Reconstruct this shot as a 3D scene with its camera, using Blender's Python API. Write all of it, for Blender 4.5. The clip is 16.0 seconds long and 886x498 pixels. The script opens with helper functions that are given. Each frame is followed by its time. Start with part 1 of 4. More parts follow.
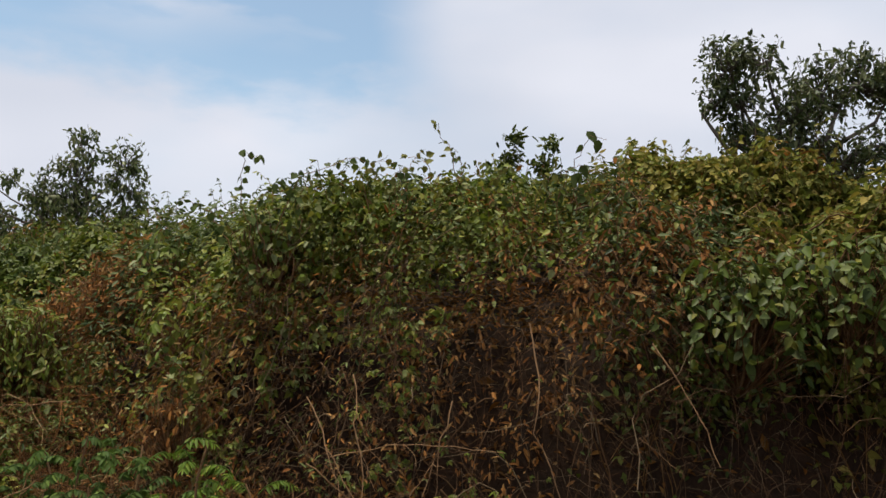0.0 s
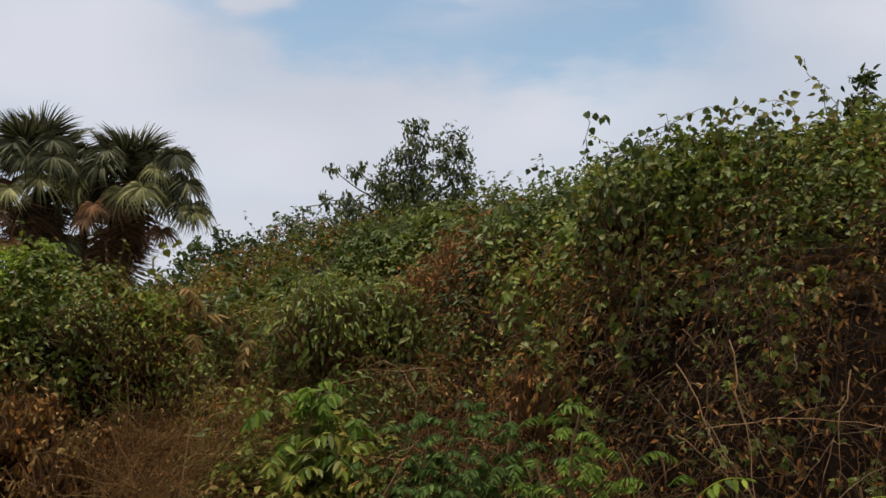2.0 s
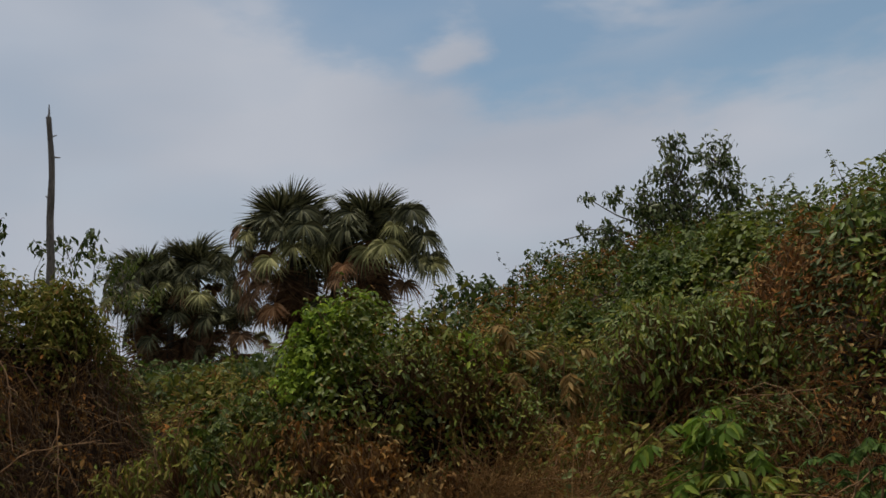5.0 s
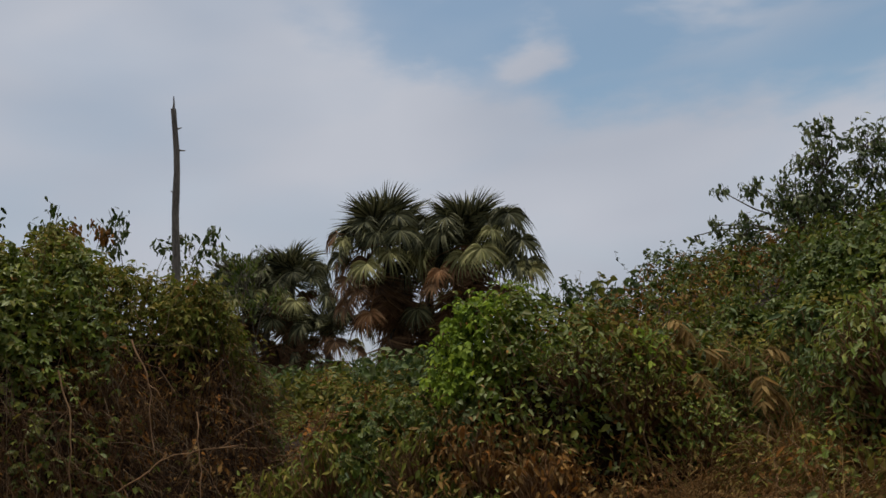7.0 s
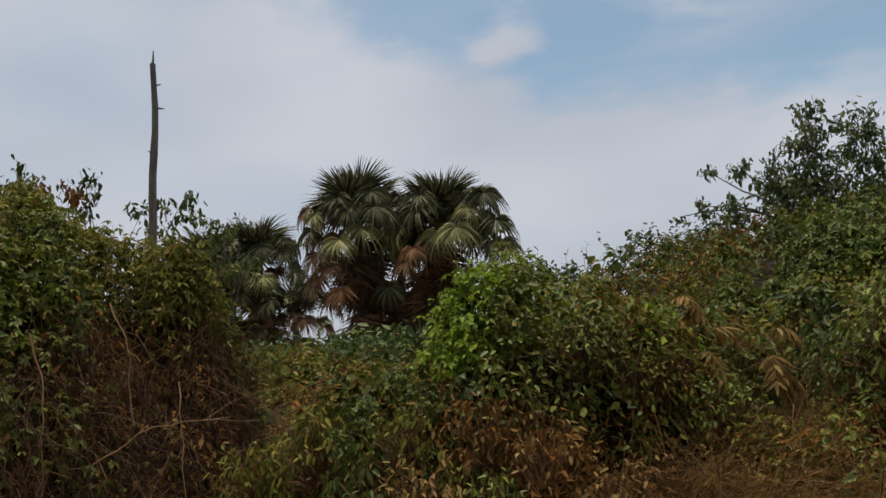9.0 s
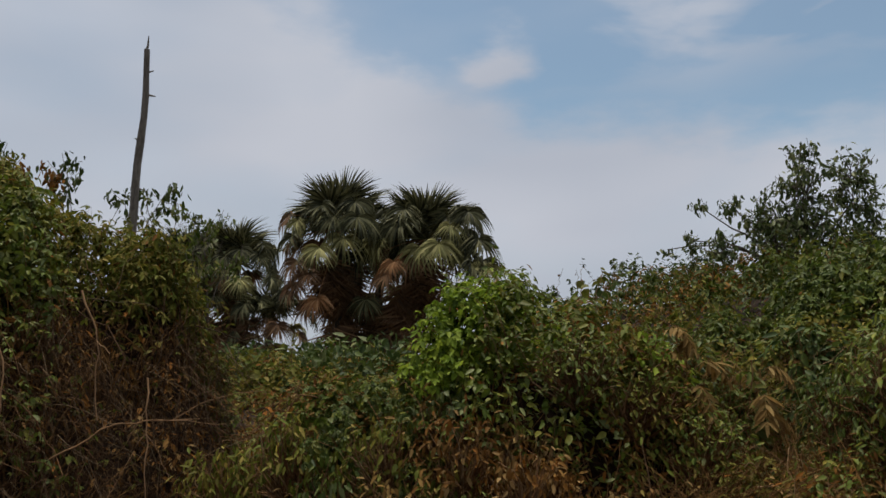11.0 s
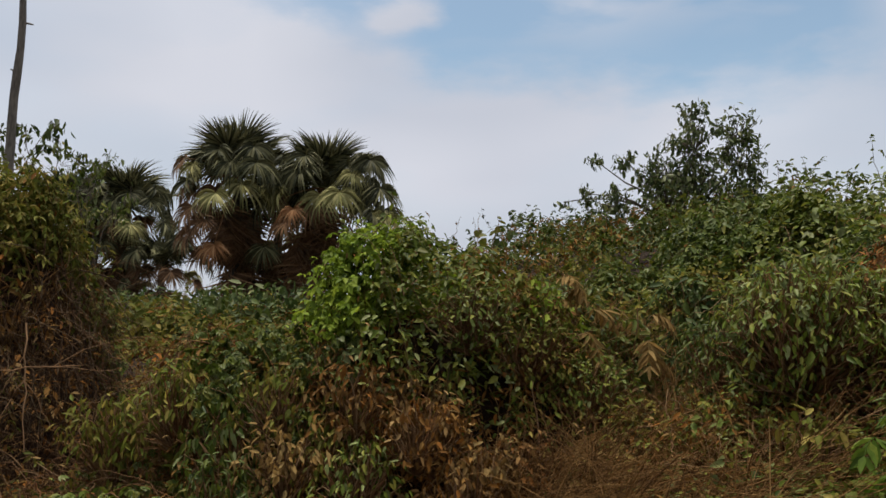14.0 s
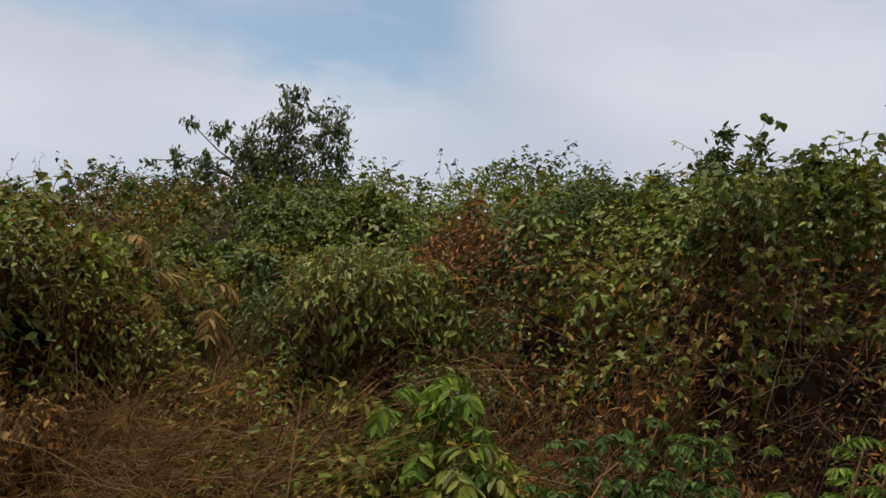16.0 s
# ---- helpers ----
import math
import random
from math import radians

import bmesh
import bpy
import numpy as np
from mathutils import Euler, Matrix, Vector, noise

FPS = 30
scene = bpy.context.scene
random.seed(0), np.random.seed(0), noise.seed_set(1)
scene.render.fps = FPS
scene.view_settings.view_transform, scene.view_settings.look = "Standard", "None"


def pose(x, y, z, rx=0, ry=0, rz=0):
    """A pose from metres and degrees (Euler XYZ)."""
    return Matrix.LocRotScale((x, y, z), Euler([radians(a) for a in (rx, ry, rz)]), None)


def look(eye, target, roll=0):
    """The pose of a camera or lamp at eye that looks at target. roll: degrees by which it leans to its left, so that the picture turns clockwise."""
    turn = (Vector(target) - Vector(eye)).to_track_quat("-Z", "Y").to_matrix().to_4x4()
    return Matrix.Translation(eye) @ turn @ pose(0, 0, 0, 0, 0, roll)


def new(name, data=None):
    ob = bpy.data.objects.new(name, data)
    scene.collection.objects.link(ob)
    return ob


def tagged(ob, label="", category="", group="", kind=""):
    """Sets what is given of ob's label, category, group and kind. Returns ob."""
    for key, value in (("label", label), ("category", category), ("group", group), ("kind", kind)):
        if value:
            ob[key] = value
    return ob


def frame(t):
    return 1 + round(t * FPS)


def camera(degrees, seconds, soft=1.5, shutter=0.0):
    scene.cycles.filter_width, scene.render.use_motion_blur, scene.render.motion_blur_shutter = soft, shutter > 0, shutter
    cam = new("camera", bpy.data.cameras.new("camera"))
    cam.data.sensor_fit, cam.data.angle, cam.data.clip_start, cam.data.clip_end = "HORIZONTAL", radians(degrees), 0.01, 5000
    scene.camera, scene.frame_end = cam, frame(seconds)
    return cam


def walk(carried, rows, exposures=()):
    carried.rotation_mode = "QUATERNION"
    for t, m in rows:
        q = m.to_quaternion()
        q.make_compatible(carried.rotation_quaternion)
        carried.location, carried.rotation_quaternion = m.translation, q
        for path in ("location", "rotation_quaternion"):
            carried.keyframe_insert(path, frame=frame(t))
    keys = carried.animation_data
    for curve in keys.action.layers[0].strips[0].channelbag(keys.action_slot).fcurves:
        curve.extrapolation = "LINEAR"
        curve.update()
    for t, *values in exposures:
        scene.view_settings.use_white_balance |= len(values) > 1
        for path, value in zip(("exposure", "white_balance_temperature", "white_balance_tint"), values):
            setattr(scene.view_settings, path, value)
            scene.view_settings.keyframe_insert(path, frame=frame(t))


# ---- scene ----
cam = camera(57.8, 16.0, soft=1.55)

PATH = [
    (0, (0.000, 0.000, 1.600), (-0.001, 1.991, 1.792), 1.26),
    (0.5, (-0.108, -0.013, 1.590), (-0.468, 1.952, 1.669), 0.90),
    (1, (-0.147, 0.031, 1.572), (-0.814, 1.915, 1.630), -0.17),
    (1.5, (-0.162, 0.124, 1.573), (-0.903, 1.976, 1.721), -1.48),
    (2, (-0.221, 0.117, 1.551), (-0.966, 1.970, 1.675), -0.00),
    (2.5, (-0.332, 0.090, 1.549), (-1.122, 1.922, 1.689), -1.88),
    (3, (-0.425, 0.099, 1.537), (-1.304, 1.891, 1.653), -1.99),
    (3.5, (-0.552, 0.168, 1.532), (-1.531, 1.898, 1.755), -4.05),
    (4, (-0.690, 0.195, 1.519), (-1.731, 1.883, 1.775), -3.00),
    (4.5, (-0.836, 0.130, 1.524), (-1.851, 1.824, 1.841), -3.85),
    (5, (-0.975, 0.104, 1.501), (-2.172, 1.688, 1.746), -4.60),
    (5.2, (-1.040, 0.134, 1.477), (-2.307, 1.658, 1.741), -5.32),
    (7.3, (-1.778, 0.221, 1.472), (-3.148, 1.653, 1.742), -3.55),
    (7.5, (-1.804, 0.237, 1.462), (-3.178, 1.671, 1.696), -2.09),
    (8, (-1.884, 0.263, 1.457), (-3.231, 1.732, 1.621), -3.09),
    (8.2, (-1.911, 0.232, 1.444), (-3.250, 1.707, 1.620), -3.72),
    (10.3, (-2.225, 0.332, 1.435), (-3.462, 1.873, 1.745), -1.04),
    (10.5, (-2.221, 0.328, 1.438), (-3.473, 1.857, 1.743), -0.84),
    (11, (-2.214, 0.338, 1.423), (-3.461, 1.877, 1.697), 0.98),
    (11.5, (-2.224, 0.361, 1.412), (-3.385, 1.978, 1.602), 1.30),
    (12, (-2.215, 0.368, 1.411), (-3.304, 2.033, 1.612), 1.10),
    (12.5, (-2.212, 0.365, 1.406), (-3.231, 2.076, 1.585), 2.09),
    (13, (-2.210, 0.369, 1.402), (-3.225, 2.085, 1.555), 1.99),
    (13.5, (-2.208, 0.363, 1.403), (-3.261, 2.058, 1.544), 1.63),
    (14, (-2.205, 0.363, 1.407), (-3.259, 2.056, 1.562), 1.26),
    (14.5, (-2.210, 0.364, 1.405), (-3.250, 2.064, 1.575), 1.94),
    (15, (-2.202, 0.364, 1.404), (-3.236, 2.068, 1.569), 2.63),
    (15.5, (-2.173, 0.380, 1.399), (-2.954, 2.214, 1.556), 3.79),
    (16, (-2.110, 0.358, 1.392), (-2.218, 2.348, 1.556), 7.07),
]
EXPOSURES = [(0, 0.22, 6310, 10), (0.5, 0.08, 6310, 10), (1, 0.33, 6350, 10), (1.5, 0.04, 6310, 10), (2.5, 0.0, 6250, 10), (3.5, -0.22, 6130, 8), (4.5, -0.52, 6130, 8), (5.2, -0.52, 6130, 8), (7.3, -0.36, 6200, 9), (8.2, -0.15, 6320, 9), (10.5, -0.45, 6180, 8), (11, -0.36, 6200, 9), (12, -0.11, 6270, 10), (14, -0.03, 6300, 10), (16, -0.02, 6310, 10)]
walk(cam, [(t, look(eye, target, roll)) for t, eye, target, roll in PATH], EXPOSURES)

# ---- world and sun ----
def link(nt, a, b):
    nt.links.new(a, b)


def node(nt, kind, **values):
    n = nt.nodes.new(kind)
    for key, value in values.items():
        n.inputs[key.replace("_", " ")].default_value = value
    return n


def ramp(nt, fac, stops):
    r = nt.nodes.new("ShaderNodeValToRGB")
    while len(r.color_ramp.elements) < len(stops):
        r.color_ramp.elements.new(0.5)
    for e, (place, colour) in zip(r.color_ramp.elements, stops):
        e.position, e.color = place, (*colour, 1)
    link(nt, fac, r.inputs[0])
    return r


SUN_UP, SUN_AZ = radians(79), radians(288)
world = bpy.data.worlds.new("sky")
scene.world = world
world.use_nodes = True
wt = world.node_tree
wt.nodes.clear()
w_out = wt.nodes.new("ShaderNodeOutputWorld")
w_bg = node(wt, "ShaderNodeBackground", Strength=1.0)
w_sky = wt.nodes.new("ShaderNodeTexSky")
w_sky.sky_type, w_sky.sun_disc = "NISHITA", False
w_sky.sun_elevation, w_sky.sun_rotation = SUN_UP, SUN_AZ
w_dim = wt.nodes.new("ShaderNodeVectorMath")
w_dim.operation = "MULTIPLY"
w_dim.inputs[1].default_value = (0.13, 0.141, 0.126)
link(wt, w_sky.outputs[0], w_dim.inputs[0])
w_co = wt.nodes.new("ShaderNodeTexCoord")
w_noise = node(wt, "ShaderNodeTexNoise", Scale=3.2, Detail=4.0, Roughness=0.45, Distortion=0.2)
w_map = wt.nodes.new("ShaderNodeMapping")
w_map.inputs["Scale"].default_value = (1.0, 1.0, 2.4)
w_map.inputs["Rotation"].default_value = (0.25, 0.1, 0.0)
link(wt, w_co.outputs["Generated"], w_map.inputs[0])
link(wt, w_map.outputs[0], w_noise.inputs["Vector"])


w_wisp = node(wt, "ShaderNodeTexNoise", Scale=3.6, Detail=2.0, Roughness=0.3)
link(wt, w_map.outputs[0], w_wisp.inputs["Vector"])
w_shift = wt.nodes.new("ShaderNodeVectorMath")
w_shift.operation = "MULTIPLY_ADD"
w_shift.inputs[1].default_value = (0.12, 0.12, 0.08)
link(wt, w_wisp.outputs["Color"], w_shift.inputs[0])
w_base = wt.nodes.new("ShaderNodeVectorMath")
w_base.operation = "SUBTRACT"
w_base.inputs[1].default_value = (0.06, 0.06, 0.04)
link(wt, w_co.outputs["Generated"], w_base.inputs[0])
link(wt, w_base.outputs[0], w_shift.inputs[2])
w_way = wt.nodes.new("ShaderNodeVectorMath")
w_way.operation = "NORMALIZE"
link(wt, w_shift.outputs[0], w_way.inputs[0])


def calc(op, *args, clamp=False):
    """One arithmetic node; the arguments are sockets or numbers."""
    m = wt.nodes.new("ShaderNodeMath")
    m.operation, m.use_clamp = op, clamp
    for k, a in enumerate(args):
        if isinstance(a, (int, float)):
            m.inputs[k].default_value = a
        else:
            link(wt, a, m.inputs[k])
    return m.outputs[0]


def step_between(a, b, value):
    e = wt.nodes.new("ShaderNodeMapRange")
    e.interpolation_type = "SMOOTHSTEP"
    e.inputs[1].default_value, e.inputs[2].default_value = a, b
    link(wt, value, e.inputs[0])
    return e.outputs[0]


# bearing and height over the horizon in degrees, blurred by the noise as cloud rims are
w_axes = wt.nodes.new("ShaderNodeSeparateXYZ")
link(wt, w_way.outputs[0], w_axes.inputs[0])
bearing = calc("MULTIPLY", calc("ARCTAN2", calc("MULTIPLY", w_axes.outputs[0], -1.0), w_axes.outputs[1]), 57.3)
height = calc("MULTIPLY", calc("ARCSINE", w_axes.outputs[2]), 57.3)
w_rag = node(wt, "ShaderNodeTexNoise", Scale=11.0, Detail=5.0, Roughness=0.55)
link(wt, w_map.outputs[0], w_rag.inputs["Vector"])
ragged = calc("MULTIPLY_ADD", calc("SUBTRACT", w_rag.outputs[0], 0.5), 7.0, height)
w_streak = wt.nodes.new("ShaderNodeCombineXYZ")
link(wt, calc("MULTIPLY_ADD", height, 0.02, calc("MULTIPLY", bearing, 0.05)), w_streak.inputs[0])
link(wt, calc("MULTIPLY", height, 0.17), w_streak.inputs[1])
w_band = node(wt, "ShaderNodeTexNoise", Scale=1.0, Detail=5.0, Roughness=0.5, Distortion=0.4)
link(wt, w_streak.outputs[0], w_band.inputs["Vector"])

# thin cloud everywhere, broken by one wide opening of blue above a bank of haze, with streaks across and a small white cloud at its rim
rim = calc("MULTIPLY_ADD", calc("MAXIMUM", calc("SUBTRACT", bearing, 34.0), 0.0), 0.55, 15.6)
w_clear = step_between(-2.2, 2.6, calc("SUBTRACT", ragged, rim))
w_clear = calc("MULTIPLY", w_clear, step_between(-1.0, 8.0, bearing))
w_clear = calc("MULTIPLY", w_clear, calc("MULTIPLY_ADD", step_between(42.0, 62.0, bearing), -0.8, 1.0))
w_clear = calc("MULTIPLY", w_clear, calc("MULTIPLY_ADD", calc("MULTIPLY", step_between(0.46, 0.62, w_band.outputs[0]), step_between(17.0, 23.0, height)), -0.75, 1.0))
w_clear = calc("MULTIPLY", w_clear, calc("MULTIPLY_ADD", step_between(30.0, 55.0, height), -0.5, 1.0))
across, above = calc("SUBTRACT", 36.4, bearing), calc("SUBTRACT", height, 20.9)
along = calc("ADD", calc("MULTIPLY", across, 0.87), calc("MULTIPLY", above, 0.5))
aside = calc("SUBTRACT", calc("MULTIPLY", above, 0.87), calc("MULTIPLY", across, 0.5))
reach = calc("SQRT", calc("ADD", calc("POWER", calc("ABSOLUTE", calc("DIVIDE", along, 3.3)), 2.0), calc("POWER", calc("ABSOLUTE", calc("DIVIDE", aside, 1.6)), 2.0)))
w_puff = step_between(-1.5, -0.15, calc("MULTIPLY_ADD", calc("SUBTRACT", w_rag.outputs[0], 0.5), 2.4, calc("MULTIPLY", reach, -1.0)))
w_sum = calc("SUBTRACT", calc("MULTIPLY_ADD", w_noise.outputs[0], 1.0, 0.42), calc("MULTIPLY", w_clear, calc("SUBTRACT", 0.86, w_puff)), clamp=True)
w_cover = ramp(wt, w_sum, [(0.0, (0.2, 0.2, 0.2)), (1.0, (1, 1, 1))])
w_mix = wt.nodes.new("ShaderNodeMix")
w_mix.data_type = "RGBA"
w_tone = ramp(wt, w_wisp.outputs[0], [(0.32, (0.575, 0.595, 0.66)), (0.66, (0.69, 0.695, 0.745))])
link(wt, w_tone.outputs[0], w_mix.inputs["B"])
link(wt, w_cover.outputs[0], w_mix.inputs[0])
link(wt, w_dim.outputs[0], w_mix.inputs["A"])
link(wt, w_mix.outputs["Result"], w_bg.inputs[0])
link(wt, w_bg.outputs[0], w_out.inputs[0])

sun = new("sun", bpy.data.lights.new("sun", "SUN"))
sun.data.energy, sun.data.angle, sun.data.color = 5.0, radians(7), (1.0, 0.92, 0.78)
sun.rotation_euler = (radians(90) - SUN_UP, 0, radians(180) - SUN_AZ)


# ---- materials ----
def leaf_material(name, colours, rough=0.62, through_light=0.25, spec=0.12):
    m = bpy.data.materials.new(name)
    m.use_nodes = True
    nt = m.node_tree
    nt.nodes.clear()
    out = nt.nodes.new("ShaderNodeOutputMaterial")
    geo = nt.nodes.new("ShaderNodeNewGeometry")
    n = len(colours)
    col = ramp(nt, geo.outputs["Random Per Island"], [((i + 0.5) / n, c) for i, c in enumerate(colours)])
    info = nt.nodes.new("ShaderNodeObjectInfo")
    co = nt.nodes.new("ShaderNodeTexCoord")
    blotch = node(nt, "ShaderNodeTexNoise", Scale=45.0, Detail=3.0)
    link(nt, co.outputs["Object"], blotch.inputs["Vector"])
    hsv = nt.nodes.new("ShaderNodeHueSaturation")
    link(nt, col.outputs[0], hsv.inputs["Color"])
    add = nt.nodes.new("ShaderNodeMapRange")
    add.inputs[3].default_value, add.inputs[4].default_value = 0.45, 1.3
    link(nt, blotch.outputs[0], add.inputs[0])
    mul = nt.nodes.new("ShaderNodeMath")
    mul.operation = "MULTIPLY"
    obj = nt.nodes.new("ShaderNodeMapRange")
    obj.inputs[3].default_value, obj.inputs[4].default_value = 0.82, 1.18
    link(nt, info.outputs["Random"], obj.inputs[0])
    link(nt, add.outputs[0], mul.inputs[0])
    link(nt, obj.outputs[0], mul.inputs[1])
    link(nt, mul.outputs[0], hsv.inputs["Value"])
    bs = node(nt, "ShaderNodeBsdfPrincipled", Roughness=rough)
    bs.inputs["Specular IOR Level"].default_value = spec
    tr = nt.nodes.new("ShaderNodeBsdfTranslucent")
    link(nt, hsv.outputs[0], bs.inputs["Base Color"])
    link(nt, hsv.outputs[0], tr.inputs[0])
    mix = node(nt, "ShaderNodeMixShader", Fac=through_light)
    link(nt, bs.outputs[0], mix.inputs[1])
    link(nt, tr.outputs[0], mix.inputs[2])
    link(nt, mix.outputs[0], out.inputs[0])
    return m


def rough_material(name, dark, light, scale, rough=0.9, bump=0.5, stretch=(1, 1, 1), fine=6.0):
    m = bpy.data.materials.new(name)
    m.use_nodes = True
    nt = m.node_tree
    bs = nt.nodes["Principled BSDF"]
    bs.inputs["Roughness"].default_value = rough
    bs.inputs["Specular IOR Level"].default_value = 0.2
    co = nt.nodes.new("ShaderNodeTexCoord")
    mp = nt.nodes.new("ShaderNodeMapping")
    mp.inputs["Scale"].default_value = stretch
    link(nt, co.outputs["Object"], mp.inputs[0])
    a = node(nt, "ShaderNodeTexNoise", Scale=scale, Detail=6.0, Roughness=0.65)
    b = node(nt, "ShaderNodeTexNoise", Scale=scale * fine, Detail=4.0)
    link(nt, mp.outputs[0], a.inputs["Vector"])
    link(nt, mp.outputs[0], b.inputs["Vector"])
    mix = nt.nodes.new("ShaderNodeMath")
    mix.operation = "MULTIPLY_ADD"
    mix.inputs[1].default_value = 0.4
    link(nt, b.outputs[0], mix.inputs[0])
    half = nt.nodes.new("ShaderNodeMath")
    half.operation = "MULTIPLY"
    half.inputs[1].default_value = 0.6
    link(nt, a.outputs[0], half.inputs[0])
    link(nt, half.outputs[0], mix.inputs[2])
    col = ramp(nt, mix.outputs[0], [(0.32, dark), (0.68, light)])
    link(nt, col.outputs[0], bs.inputs["Base Color"])
    bp = node(nt, "ShaderNodeBump", Strength=bump, Distance=0.02)
    link(nt, mix.outputs[0], bp.inputs["Height"])
    link(nt, bp.outputs[0], bs.inputs["Normal"])
    return m


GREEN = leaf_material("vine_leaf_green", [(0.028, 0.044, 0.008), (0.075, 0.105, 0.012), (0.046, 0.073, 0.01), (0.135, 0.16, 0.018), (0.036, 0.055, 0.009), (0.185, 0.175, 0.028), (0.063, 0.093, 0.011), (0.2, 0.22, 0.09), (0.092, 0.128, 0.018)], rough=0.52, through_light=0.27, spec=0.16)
DARK = leaf_material("shrub_leaf_dark", [(0.028, 0.046, 0.011), (0.05, 0.078, 0.015), (0.095, 0.125, 0.026), (0.034, 0.053, 0.012), (0.14, 0.16, 0.06)], rough=0.58, spec=0.14)
TREE_LEAF = leaf_material("tree_leaf_glossy", [(0.035, 0.052, 0.014), (0.075, 0.1, 0.024), (0.05, 0.072, 0.018), (0.12, 0.14, 0.045), (0.2, 0.21, 0.09)], rough=0.45, through_light=0.25, spec=0.24)
BRIGHT = leaf_material("young_leaf_bright", [(0.1292, 0.1938, 0.0164), (0.2349, 0.3171, 0.0258), (0.0881, 0.1351, 0.013), (0.3641, 0.4346, 0.047), (0.1644, 0.2232, 0.02), (0.0587, 0.094, 0.0117)], rough=0.6, through_light=0.38)
LIGHT = leaf_material("vine_leaf_light", [(0.063, 0.092, 0.011), (0.165, 0.2, 0.02), (0.088, 0.12, 0.014), (0.25, 0.255, 0.04), (0.17, 0.155, 0.022), (0.048, 0.072, 0.009), (0.27, 0.285, 0.11), (0.125, 0.17, 0.022)], rough=0.52, through_light=0.3, spec=0.16)
OLIVE = leaf_material("leaf_olive", [(0.1456, 0.1456, 0.019), (0.0762, 0.0896, 0.0134), (0.2464, 0.196, 0.0314), (0.0538, 0.0672, 0.0112), (0.3136, 0.2352, 0.056), (0.1288, 0.1546, 0.0202), (0.0952, 0.1075, 0.0157)], through_light=0.28, spec=0.1)
DRY = leaf_material("leaf_dry_brown", [(0.115, 0.052, 0.011), (0.21, 0.092, 0.018), (0.06, 0.029, 0.009), (0.28, 0.15, 0.04), (0.145, 0.057, 0.011), (0.35, 0.225, 0.09), (0.13, 0.07, 0.016), (0.225, 0.088, 0.015)], rough=0.8, through_light=0.25, spec=0.1)
RUST = leaf_material("leaf_dry_rust", [(0.22, 0.09, 0.022), (0.29, 0.125, 0.03), (0.11, 0.045, 0.013), (0.33, 0.19, 0.065), (0.16, 0.06, 0.016), (0.07, 0.035, 0.012)], rough=0.8, through_light=0.2, spec=0.12)
PALE = leaf_material("leaf_dry_pale", [(0.2812, 0.1781, 0.061), (0.3562, 0.2438, 0.0938), (0.1969, 0.1172, 0.0375), (0.2438, 0.1406, 0.0375)], rough=0.8, through_light=0.3, spec=0.1)
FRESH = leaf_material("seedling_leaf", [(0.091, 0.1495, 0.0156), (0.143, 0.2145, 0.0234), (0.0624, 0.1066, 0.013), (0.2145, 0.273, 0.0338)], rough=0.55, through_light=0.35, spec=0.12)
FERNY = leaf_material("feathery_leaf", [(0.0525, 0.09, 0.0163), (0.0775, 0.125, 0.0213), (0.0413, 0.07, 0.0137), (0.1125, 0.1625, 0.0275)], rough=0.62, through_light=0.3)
PALM = leaf_material("palm_leaf", [(0.0312, 0.0343, 0.0156), (0.0702, 0.0718, 0.0312), (0.2028, 0.1911, 0.0897), (0.0429, 0.0468, 0.0218), (0.1014, 0.0936, 0.039)], rough=0.6, through_light=0.15)
PALM_YOUNG = leaf_material("palm_leaf_young", [(0.3, 0.28, 0.1), (0.4, 0.36, 0.15), (0.15, 0.15, 0.055), (0.22, 0.2, 0.07)], rough=0.65, through_light=0.15)
PALM_DEAD = leaf_material("palm_leaf_dead", [(0.19, 0.10, 0.045), (0.13, 0.07, 0.035), (0.27, 0.15, 0.07), (0.09, 0.055, 0.03)], rough=0.8, through_light=0.1, spec=0.2)
PALM_ORANGE = leaf_material("palm_leaf_orange", [(0.34, 0.16, 0.06), (0.26, 0.12, 0.045), (0.4, 0.22, 0.1)], rough=0.8, through_light=0.1, spec=0.2)
STEM_DRY = leaf_material("dry_stem", [(0.19, 0.10, 0.04), (0.12, 0.06, 0.024), (0.27, 0.17, 0.085), (0.15, 0.06, 0.018), (0.09, 0.05, 0.022)], rough=0.85, through_light=0.0, spec=0.2)
STRAW = leaf_material("dry_grass", [(0.192, 0.1001, 0.0301), (0.1085, 0.0526, 0.0167), (0.2838, 0.1669, 0.0626), (0.0751, 0.0359, 0.0125)], rough=0.85, through_light=0.2, spec=0.1)
BARK = rough_material("bark_grey_brown", (0.045, 0.036, 0.028), (0.17, 0.14, 0.11), 9.0, stretch=(1, 1, 0.3))
DEADWOOD = rough_material("weathered_dead_wood", (0.06, 0.05, 0.042), (0.27, 0.235, 0.2), 14.0, stretch=(1, 1, 0.2), bump=0.8)
PALM_BARK = rough_material("palm_trunk_bark", (0.03, 0.026, 0.022), (0.11, 0.095, 0.075), 6.0, stretch=(1, 1, 2.5), bump=0.9)
STEM_RUST = leaf_material("rusty_stem", [(0.13, 0.05, 0.014), (0.07, 0.028, 0.01), (0.19, 0.085, 0.026), (0.05, 0.022, 0.009), (0.28, 0.18, 0.085), (0.1, 0.04, 0.012), (0.06, 0.026, 0.01)], rough=0.9, through_light=0.0, spec=0.1)
